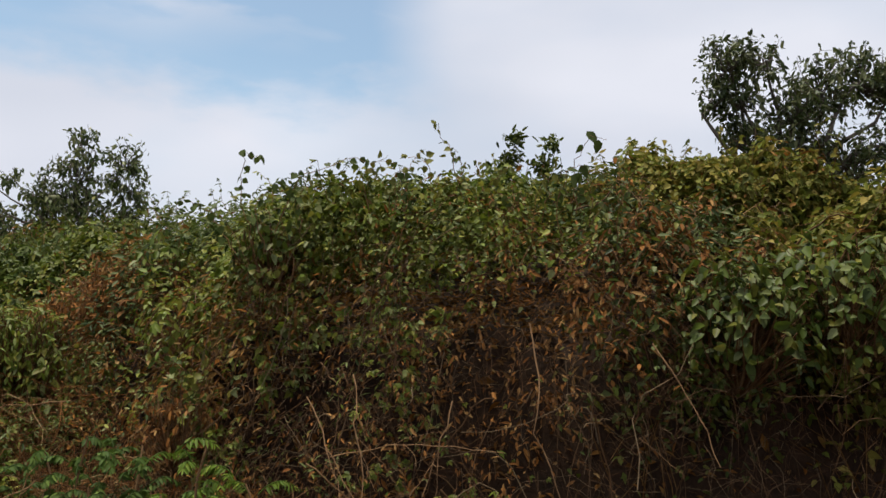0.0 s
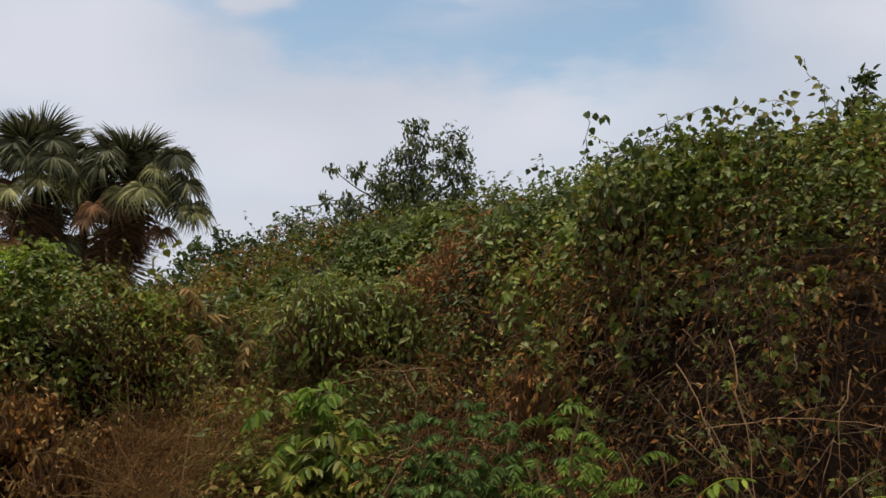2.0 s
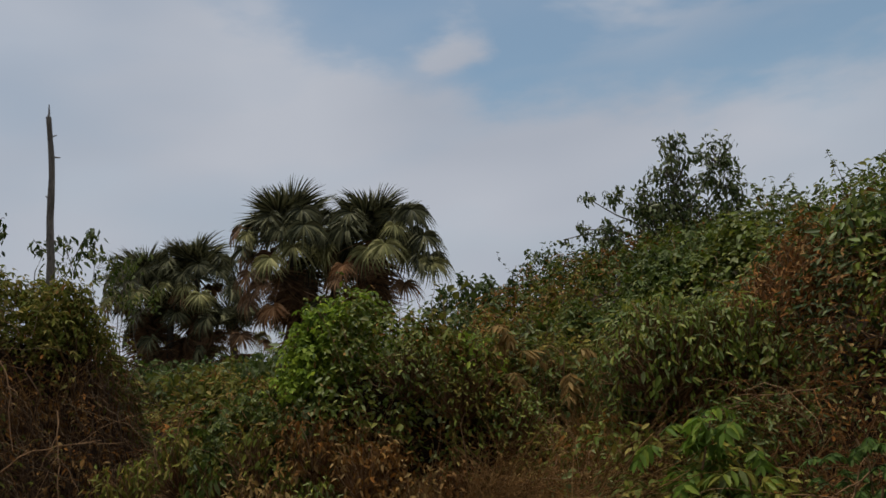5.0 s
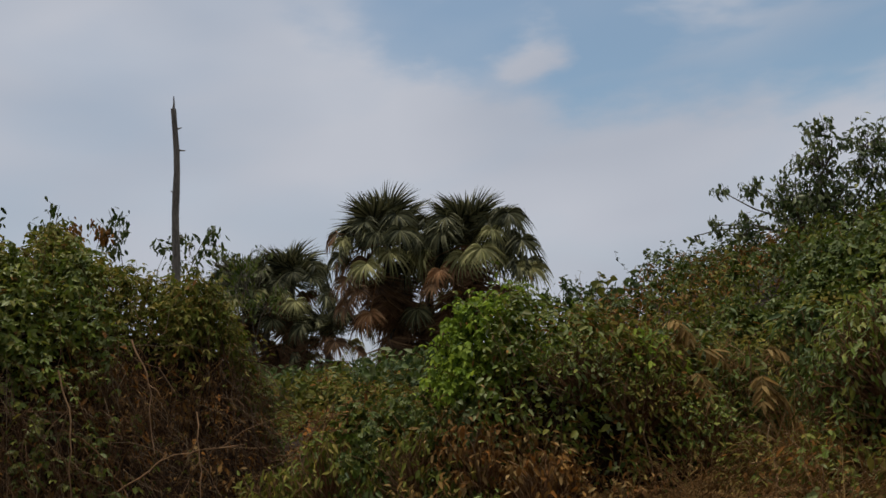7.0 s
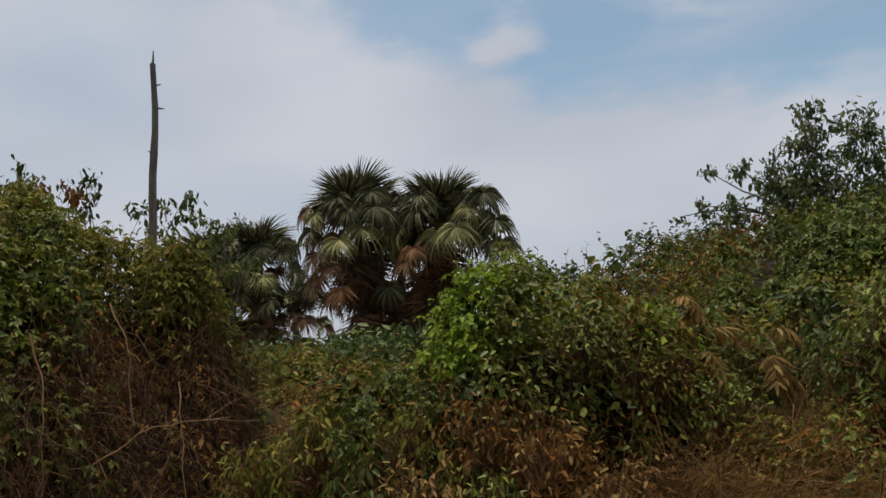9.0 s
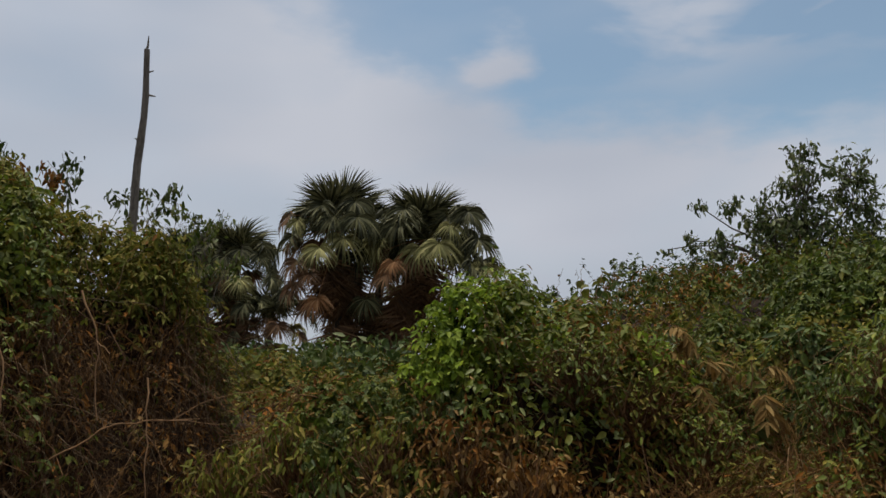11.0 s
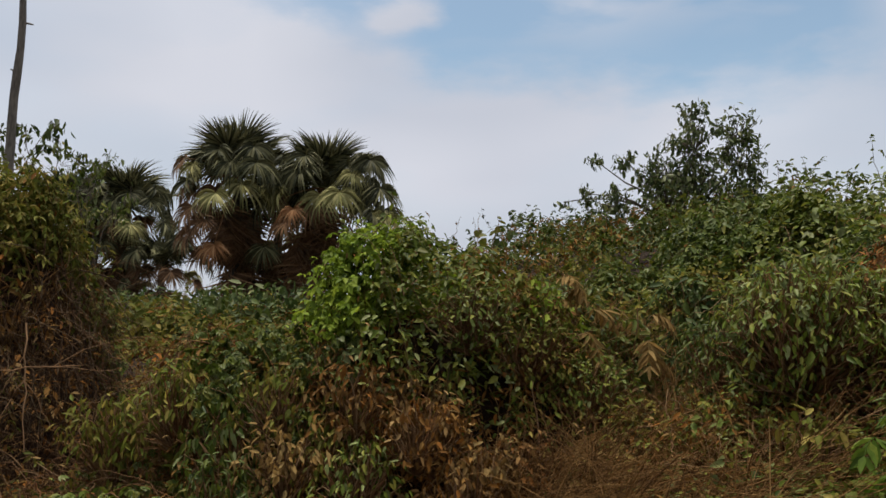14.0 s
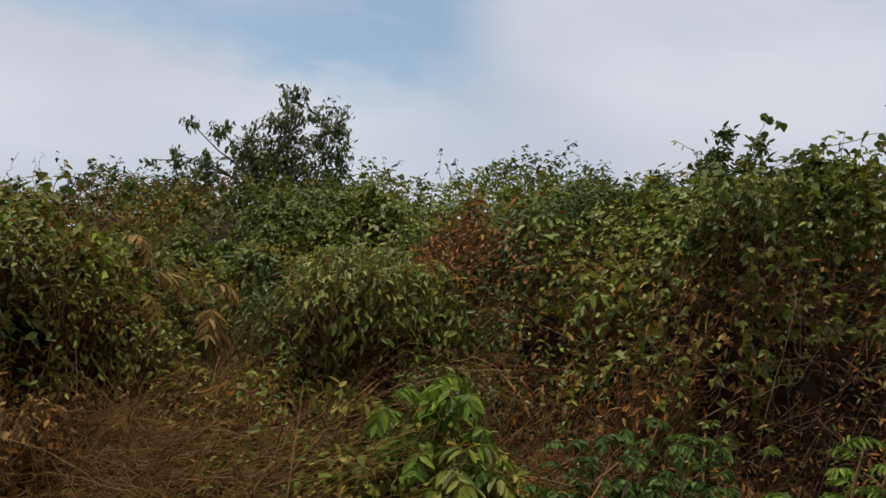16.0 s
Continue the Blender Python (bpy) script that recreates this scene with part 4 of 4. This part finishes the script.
# ---- plants along the foot of the bank ----
rng = np.random.default_rng(23)
def leaf_litter(count):
    """Fallen leaves on the soil beneath the growth."""
    x, y = rng.normal(-2.0, 3.0, count), rng.normal(3.6, 1.6, count)
    p = np.stack([x, y, soil(x, y) + rng.uniform(0.0, 0.02, count)], -1)
    nrm = unit(np.array([0, -0.2, 1.0]) + rng.normal(0, 0.45, (count, 3)))
    ln = 0.05 * rng.lognormal(0, 0.3, count)
    made = leaves(p, rng.normal(0, 1, (count, 3)) * (1, 1, 0.3), nrm, ln, ln * 0.42, 0.4, 0.3, 2)
    tagged(new("leaf_litter", mesh_of("leaf_litter", *made, DRY)), "fallen dry brown leaves on the soil", "leaf litter", kind="stuff")


leaf_litter(32000)


def pinnate(base, toward, length, pairs, size, slim, sag=0.35, rise=0.0, shape=0):
    """A feather leaf: a bending rib with leaflets in pairs."""
    base, toward = np.array(base, float), unit(np.array(toward, float))
    p = bend(base, base + toward * length, 9)
    p[0, :, 2] -= sag * length * np.linspace(0, 1, 9) ** 2
    s = np.linspace(0.22, 1.0, pairs)
    i = s * 7.999
    lo = i.astype(int)
    q = p[0, lo] * (1 - (i - lo))[:, None] + p[0, lo + 1] * (i - lo)[:, None]
    ahead = unit(np.gradient(q, axis=0))
    side = unit(np.cross(ahead, (0, 0, 1.0)))
    up = np.cross(side, ahead)
    ln = size * (0.65 + 0.35 * np.sin(np.pi * (0.15 + 0.75 * s)))
    made = [tubes(p, 0.0035, 0.0012)]
    for k in (-1, 1):
        ax = side * k * 0.8 + ahead * 0.5 - np.array([0, 0, 0.55]) + rng.normal(0, 0.24, side.shape)
        made.append(leaves(q, ax, up + rng.normal(0, 0.3, up.shape), ln, ln * slim, 0.2, 0.2, shape))
    made.append(leaves(q[-1:], ahead[-1:], up[-1:], ln[-1:], ln[-1:] * slim, 0.2, 0.2, shape))
    return joined(made)


def feather_plant(name, top, count, length, pairs, size, slim, material, label, spread=0.22, sag=0.4, category="plant", under=None):
    """A leafy stem with feather leaves all round, the highest near top. under: darker leaf colour for the shaded inside
    of the plant.
    """
    x, y, z = top
    zs = float(soil(np.array(float(x)), np.array(float(y))))
    t = thing(name, (x, y, zs - 0.02), label, category)
    h = z - zs
    part("stem", tubes(bend((0, 0, 0), (rng.normal(0, 0.03), 0, h), 8, 0, 0.05), 0.009, 0.004, 5), STEM_DRY, t)
    for i in range(count):
        a, s = i * 2.4 + rng.uniform(-0.3, 0.3), (i + 0.6) / count
        start = (rng.normal(0, spread * 0.35), rng.normal(0, spread * 0.35), h * (1.0 - 0.8 * s) - 0.02)
        # lower leaves take the darker green, shade inside the plant put into colour
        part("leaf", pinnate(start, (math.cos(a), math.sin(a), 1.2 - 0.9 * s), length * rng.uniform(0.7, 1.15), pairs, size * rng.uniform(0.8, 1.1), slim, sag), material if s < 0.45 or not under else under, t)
    return t


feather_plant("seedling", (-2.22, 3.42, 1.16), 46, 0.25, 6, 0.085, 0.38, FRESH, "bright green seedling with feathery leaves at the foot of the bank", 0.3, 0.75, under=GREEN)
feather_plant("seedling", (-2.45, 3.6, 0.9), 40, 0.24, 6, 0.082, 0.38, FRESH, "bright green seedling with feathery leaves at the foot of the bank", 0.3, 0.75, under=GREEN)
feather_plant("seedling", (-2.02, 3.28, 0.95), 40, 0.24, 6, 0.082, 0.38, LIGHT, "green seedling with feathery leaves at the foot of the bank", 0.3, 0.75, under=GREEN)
for dx, dy, z in ((0, 0, 1.12), (0.2, 0.1, 1.08), (-0.2, 0.1, 1.05), (0.08, -0.12, 0.95), (-0.12, -0.1, 0.92), (0.3, -0.05, 0.92), (-0.32, 0, 0.85)):
    feather_plant("feathery_plant", (-1.43 + dx, 3.3 + dy, z + 0.02), 44, 0.17, 9, 0.04, 0.4, FERNY, "soft dark green plant with fine feathery leaves", 0.3, 0.7)
for dx, dy, z in ((0, 0, 1.18), (0.16, 0.06, 1.02), (-0.14, 0.02, 0.98)):
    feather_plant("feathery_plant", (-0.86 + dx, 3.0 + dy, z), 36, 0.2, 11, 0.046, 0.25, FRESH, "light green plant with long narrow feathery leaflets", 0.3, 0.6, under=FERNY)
feather_plant("seedling", (0.02, 3.0, 0.98), 7, 0.2, 5, 0.06, 0.4, BRIGHT, "small yellow-green seedling among dry stems")
feather_plant("seedling", (-0.33, 3.05, 1.0), 7, 0.2, 5, 0.06, 0.4, BRIGHT, "small yellow-green seedling among dry stems")
feather_plant("seedling", (1.2, 2.95, 0.98), 9, 0.22, 6, 0.07, 0.42, GREEN, "leafy green seedling in front of the shaded bank")
feather_plant("fern", (-1.72, 5.7, 2.12), 8, 0.42, 8, 0.12, 0.32, GREEN, "broad feathery leaves hanging from the bank's upper slope", sag=0.55)
feather_plant("dry_fern", (-4.08, 4.78, float(skin(np.array(-4.08), np.array(4.78))) + 0.32), 9, 0.34, 10, 0.11, 0.26, PALE, "withered pale brown feathery leaves on the slope", sag=1.0)
feather_plant("dry_fern", (-3.78, 5.05, float(skin(np.array(-3.78), np.array(5.05))) + 0.32), 9, 0.34, 10, 0.11, 0.26, PALE, "withered pale brown feathery leaves on the slope", sag=1.0)


def leafy_plant(name, top, radius, count, size, slim, material, label, hang=0.9, fingers=1):
    """A bushy plant with long drooping single leaves on short twigs."""
    x, y, z = top
    zs = float(soil(np.array(float(x)), np.array(float(y))))
    t = thing(name, (x, y, zs - 0.02), label, "plant")
    h = z - zs
    d = unit(rng.normal(0, 1, (count, 3)) + (0, 0, 0.4)) * radius * rng.uniform(0.4, 1, count)[:, None] * (1, 1, 0.5 + 0.55 * hang)
    q = np.array([0, 0, h - radius * 0.85]) + d
    twigs = bend(np.broadcast_to((0, 0, max(h - radius * 1.6, 0.0)), q.shape), q, 5, 0.02, 0.1)
    tagged(part("twig_tangle", tubes(twigs, 0.006, 0.002), STEM_DRY, t), kind="stuff")
    made = []
    for _ in range(3):
        ax = d / radius * 0.6 + rng.normal(0, 0.45, d.shape) - (0, 0, hang)
        nrm = unit(d / radius + (0, 0, 0.5) + rng.normal(0, 0.3, d.shape))
        ln = size * rng.lognormal(0, 0.2, count)
        made.append(leaves(q + rng.normal(0, 0.02, q.shape), ax, nrm, ln, ln * slim, 0.25, 0.25))
    tagged(part("foliage", joined(made), material, t))
    return t


leafy_plant("drooping_shrub", (-2.78, 4.5, 1.72), 0.42, 900, 0.043, 0.36, LIGHT, "round shrub with long drooping glossy green leaves", 0.7)
leafy_plant("drooping_shrub", (-2.5, 4.75, 1.7), 0.38, 700, 0.043, 0.36, LIGHT, "round shrub with long drooping glossy green leaves", 0.7)
leafy_plant("drooping_shrub", (-3.05, 4.7, 1.5), 0.38, 600, 0.043, 0.36, GREEN, "round shrub with long drooping glossy green leaves", 0.7)
leafy_plant("broadleaf_plant", (-2.62, 3.75, 1.08), 0.2, 70, 0.055, 0.42, OLIVE, "plant with large pale drooping leaves", 0.7)
leafy_plant("broadleaf_plant", (-2.7, 3.65, 0.86), 0.27, 150, 0.06, 0.36, GREEN, "leafy green plant at the foot of the bank", 0.5)
leafy_plant("broadleaf_plant", (1.35, 3.7, 2.0), 0.42, 420, 0.055, 0.58, GREEN, "climber with broad glossy leaves over the bank", 0.5)
leafy_plant("broadleaf_plant", (1.9, 3.8, 2.15), 0.45, 420, 0.055, 0.58, GREEN, "climber with broad green leaves over the bank", 0.5)
for x, y, m, big in ((-3.95, 5.15, GREEN, 0.085), (-3.5, 5.6, DARK, 0.08), (-4.3, 5.7, GREEN, 0.09), (-3.35, 4.95, LIGHT, 0.06), (-3.75, 6.2, DARK, 0.09), (-4.75, 6.3, GREEN, 0.09), (-3.0, 5.9, LIGHT, 0.07), (-2.2, 4.75, LIGHT, 0.055), (-1.8, 5.2, GREEN, 0.07), (-4.15, 4.5, BRIGHT, 0.045), (-3.7, 4.7, DARK, 0.07), (-1.45, 4.6, LIGHT, 0.06), (-0.9, 4.25, GREEN, 0.05), (-4.6, 5.2, OLIVE, 0.06)):
    leafy_plant("broadleaf_plant", (x, y, float(skin(np.array(x), np.array(y))) + 0.12), 0.3, 110, big, 0.42, m, "climber with broad drooping leaves spread over the slope", 0.6)
for x, y, m in ((-4.1, 4.3, OLIVE), (-3.85, 4.55, LIGHT), (-3.6, 4.8, OLIVE), (-3.95, 4.95, LIGHT), (-4.25, 4.75, OLIVE), (-3.4, 5.15, LIGHT), (-3.65, 5.35, OLIVE), (-4.35, 4.1, LIGHT), (-4.0, 5.5, LIGHT)):
    leafy_plant("leafy_weed", (x, y, float(skin(np.array(x), np.array(y))) + 0.15), 0.3, 260, 0.034, 0.4, m, "low weed with small narrow leaves in the dip of the slope", 0.3)
for x, y in ((-2.45, 5.1), (-2.7, 5.3), (-2.2, 5.35), (-0.95, 3.75), (-1.3, 4.1)):
    leafy_plant("withered_plant", (x, y, float(skin(np.array(x), np.array(y))) + 0.1), 0.3, 170, 0.04, 0.34, RUST, "withered climber with curled rust-brown leaves", 0.9)
for x, y, z in ((-5.55, 3.2, 1.12), (-5.2, 3.25, 0.98), (-5.85, 3.05, 0.95), (-4.75, 3.45, 0.95), (-5.0, 3.0, 0.72)):
    leafy_plant("leafy_weed", (x, y, z), 0.28, 170, 0.052, 0.34, (GREEN, OLIVE)[int(x * 100) % 2], "weed with drooping fingered leaves before the bush", 0.9)
for x, y, z, m in ((-4.65, 3.5, 1.15, DRY), (-5.0, 3.35, 1.15, OLIVE), (-4.35, 3.6, 1.05, DRY), (-4.5, 3.35, 0.85, LIGHT), (-4.1, 3.8, 0.85, PALE), (-4.8, 3.2, 0.9, PALE), (-4.3, 3.75, 1.0, DRY), (-4.55, 3.9, 1.15, PALE), (-3.95, 4.0, 0.85, RUST), (-4.05, 3.6, 0.8, DRY), (-4.85, 3.6, 1.2, DRY), (-3.7, 4.25, 0.85, PALE)):
    leafy_plant("withered_plant", (x, y, z), 0.25, 130, 0.042, 0.4, m, "withered plant with hanging brown leaves", 0.8)


# ---- climbers above the skyline ----
rng = np.random.default_rng(24)
def climber(path_points, leaf_count, size, material, label, hang=0.5, slim=0.85):
    pts = np.array(path_points, float)
    k = 16
    s = np.linspace(0, len(pts) - 1.001, k)
    lo = s.astype(int)
    p = pts[lo] * (1 - (s - lo))[:, None] + pts[lo + 1] * (s - lo)[:, None]
    p = p + rng.normal(0, 0.008, p.shape)
    home = pts[0]
    t = thing("climbing_vine", home, label, "vine")
    stem = part("stem", tubes((p - home)[None], 0.003, 0.0012), STEM_DRY, t)
    for j in range(leaf_count):
        u = 3 + (k - 4.01) * (j + rng.uniform(0.2, 0.8)) / leaf_count
        a = int(u)
        q = p[a] * (1 - u + a) + p[a + 1] * (u - a) - home
        n = unit(rng.normal(0, 0.45, 3) + (0, -0.6, 0.5))
        ax = rng.normal(0, 0.6, 3) - (0, 0, hang)
        q = q + rng.normal(0, 0.014, 3)
        ln = size * rng.uniform(0.65, 1.1)
        part("leaf", leaves(q[None], ax[None], n[None], ln, ln * slim, 0.2, 0.15, 1), material, stem)


ROUND = "thin climbing stem with round dark leaves above the bank"
climber([(-1.05, 4.0, 1.95), (-1.15, 3.9, 2.14), (-1.28, 3.85, 2.19)], 13, 0.05, DARK, ROUND)
climber([(-0.95, 4.0, 1.95), (-1.0, 3.9, 2.25), (-0.98, 3.85, 2.42), (-0.9, 3.85, 2.4)], 15, 0.046, DARK, ROUND)
climber([(-0.9, 4.0, 1.95), (-0.93, 3.9, 2.2), (-0.8, 3.88, 2.3), (-0.82, 3.85, 2.22)], 15, 0.046, DARK, ROUND)
climber([(-0.85, 4.0, 2.05), (-0.72, 3.9, 2.32), (-0.45, 3.9, 2.42), (-0.25, 3.95, 2.4)], 20, 0.048, DARK, ROUND)
climber([(-0.3, 4.1, 2.1), (-0.25, 4.0, 2.35), (-0.1, 4.0, 2.5)], 13, 0.045, GREEN, ROUND)
climber([(0.1, 4.1, 2.2), (0.02, 4.0, 2.5), (-0.05, 4.0, 2.62)], 10, 0.038, GREEN, ROUND)
climber([(0.7, 4.2, 2.2), (0.66, 4.0, 2.45), (0.72, 3.97, 2.58), (0.8, 3.95, 2.54)], 4, 0.085, DARK, "climbing shoot with three large drooping leaves", 0.9, 0.6)
climber([(0.6, 4.2, 2.2), (0.62, 4.0, 2.4), (0.7, 3.97, 2.42)], 4, 0.085, DARK, "climbing shoot with large drooping leaves", 0.9, 0.6)
climber([(-5.2, 6.2, 1.2), (-5.5, 6.0, 1.8), (-5.42, 6.0, 2.0), (-5.2, 6.05, 2.1)], 11, 0.095, GREEN, "climbing stem with round light green leaves")
climber([(-5.1, 6.2, 1.2), (-5.3, 6.05, 1.9), (-5.05, 6.1, 2.12)], 10, 0.09, DARK, "climbing stem with round green leaves")
for x, y in ((-4.7, 4.4), (-4.6, 4.5), (-4.55, 4.45), (-4.45, 4.6), (-0.6, 4.0), (-0.3, 4.1), (0.3, 4.1), (0.5, 4.2), (-1.4, 4.2), (0.9, 4.3)):
    z = float(skin(np.array(x), np.array(y)))
    climber([(x, y, z - 0.2), (x + 0.05, y, z + 0.08), (x + rng.uniform(0, 0.12), y, z + 0.26)], 4, 0.018, DRY, "bare thin twig above the bush")


for k in range(22):
    x, y = (-1.3 + 0.06 * k if k < 11 else -1.9 + 0.14 * k) + rng.uniform(-0.04, 0.04), rng.uniform(3.95, 4.2)
    z = float(skin(np.array(x), np.array(y)))
    climber([(x, y, z - 0.15), (x + rng.uniform(-0.06, 0.06), y - 0.05, z + 0.12), (x + rng.uniform(-0.15, 0.15), y - 0.08, z + rng.uniform(0.16, 0.3))], 14, 0.042, (DARK, GREEN)[k % 2], ROUND)


# ---- dead branches and dry grass ----
rng = np.random.default_rng(25)
def dead_branch(a, b, radius, sag, label="pale dry branch lying across the growth", forks=3):
    a, b = np.array(a, float), np.array(b, float)
    t = thing("dead_branch", a, label, "branch")
    radius = radius * 0.6
    p = bend(a, b, 12, sag, 0.05) - a
    stem = part("stem", tubes(p, radius, radius * 0.45, 5), STEM_DRY, t, smooth=True)
    for _ in range(forks):
        k = int(rng.integers(3, 10))
        c = p[0, k]
        d = (b - a) * rng.uniform(0.15, 0.35) + rng.normal(0, 0.09, 3)
        part("side_branch", tubes(bend(c, c + d, 7, 0.02, 0.05), radius * 0.5, radius * 0.25, 4), STEM_DRY, stem)


dead_branch((-1.85, 4.75, 1.46), (-1.1, 4.0, 1.28), 0.008, -0.1)
dead_branch((0.36, 3.3, 1.62), (0.5, 3.05, 0.85), 0.006, 0.03, "long pale vine stem hanging down the bank", 0)
dead_branch((0.85, 3.25, 1.55), (1.05, 3.05, 1.1), 0.006, 0.02, "long pale vine stem hanging down the bank", 0)
dead_branch((-0.55, 3.35, 1.3), (-0.2, 3.0, 0.75), 0.005, 0.05)
dead_branch((-0.45, 3.4, 1.05), (0.25, 3.15, 1.12), 0.004, 0.05)
dead_branch((-0.35, 3.25, 1.4), (-0.25, 2.95, 0.7), 0.005, 0.04)
dead_branch((0.05, 3.3, 1.3), (-0.1, 2.95, 0.7), 0.005, 0.04)
dead_branch((-1.75, 3.15, 0.65), (-1.55, 3.2, 1.0), 0.009, 0.05)
dead_branch((-3.25, 4.0, 0.5), (-2.7, 4.15, 1.0), 0.008, 0.06)
dead_branch((-3.4, 4.15, 0.5), (-2.6, 4.3, 1.02), 0.006, 0.05)
dead_branch((-4.9, 3.4, 0.62), (-3.0, 4.5, 0.78), 0.004, 0.01, forks=1)
dead_branch((-6.3, 2.4, 1.75), (-6.05, 2.4, 1.1), 0.01, 0.05)
dead_branch((-6.35, 2.0, 1.6), (-6.2, 2.0, 0.8), 0.009, 0.05)
dead_branch((-6.2, 2.75, 1.3), (-5.9, 2.6, 0.7), 0.009, 0.05)
dead_branch((-6.3, 2.3, 0.9), (-5.85, 2.85, 1.1), 0.008, 0.05)
for k in range(34):
    x = rng.uniform(-6.6, 1.6)
    y = float(behind(np.array(x))) + rng.uniform(-0.5, 0.3) if x > -4.2 else rng.uniform(2.3, 3.3)
    z = float(skin(np.array(x), np.array(y)))
    dead_branch((x, y, z + 0.02), (x + rng.uniform(-0.6, 0.6), y - rng.uniform(0, 0.3), max(z + rng.uniform(-0.5, 0.3), 0.3)), rng.uniform(0.003, 0.007), rng.uniform(-0.05, 0.12), "thin dry branch fallen against the bank", 2)

# dry grass and fallen stems along the foot
GN = 30000
gx0 = rng.uniform(-7.0, 2.6, GN)
gy0 = np.where(gx0 > -4.4, behind(gx0) + rng.normal(-0.35, 0.5, GN), rng.uniform(1.6, 4.0, GN))
ok = bumps(gx0 * 2.1, gy0 * 2.1 + 8) > 0.3 + 0.42 * ease(-2.0, -1.2, gx0)
gx0, gy0 = gx0[ok], gy0[ok]
m = len(gx0)
root = np.stack([gx0, gy0, soil(gx0, gy0) - 0.02], -1)
ga, tall = rng.uniform(0, 2 * np.pi, m), rng.uniform(0.12, 0.5, m) * (0.5 + ease(0.1, 0.7, bank(gx0, gy0)))
s4 = np.linspace(0, 1, 4)
over = rng.uniform(0.2, 1.6, m)
gp = root[:, None] + np.stack([np.cos(ga)[:, None] * (over * tall)[:, None] * s4**1.6, np.sin(ga)[:, None] * (over * tall)[:, None] * s4**1.6, tall[:, None] * (s4 * 1.15 - 0.5 * np.minimum(over, 1.2)[:, None] * s4**2.4)], -1)
gside = np.stack([-np.sin(ga + 0.8), np.cos(ga + 0.8), 0 * ga], -1)[:, None] * (rng.uniform(0.0015, 0.004, m)[:, None, None] * np.array([1, 0.9, 0.6, 0.15])[None, :, None])
gvv = np.stack([gp - gside, gp + gside], 2).reshape(-1, 3)
gii = np.arange(m)[:, None] * 8 + np.arange(3)[None] * 2
tagged(new("dry_grass", mesh_of("dry_grass", gvv, np.stack([gii, gii + 1, gii + 3, gii + 2], -1).reshape(-1, 4), STRAW)), "dry orange-brown grass matted along the foot of the bank", "grass", kind="stuff")

# straw and fallen stems lying flat before the bushes
HN = 11000
hx = rng.uniform(-5.5, -2.65, HN)
hy = behind(hx) + rng.normal(-1.1, 0.5, HN)
ha, hl = rng.normal(0.35, 1.1, HN), rng.uniform(0.12, 0.7, HN)
hz = bank(hx, hy) + rng.uniform(-0.12, 0.16, HN)
h0 = np.stack([hx, hy, hz], -1)
h1 = h0 + np.stack([np.cos(ha) * hl, np.sin(ha) * hl * 0.4, rng.normal(0.04, 0.2, HN)], -1)
keep = (hz > 0.15) & (hz < 0.62 + 0.34 * bumps(hx * 1.9, hy * 1.9))
hr = rng.uniform(0.001, 0.0027, HN)[keep]
straw = tubes(bend(h0[keep], h1[keep], 5, 0.04, 0.06), hr, hr * 0.5)
tagged(new("fallen_straw", mesh_of("fallen_straw", *straw, STRAW)), "orange-brown straw and thin stems lying before the bushes", "straw", kind="stuff")
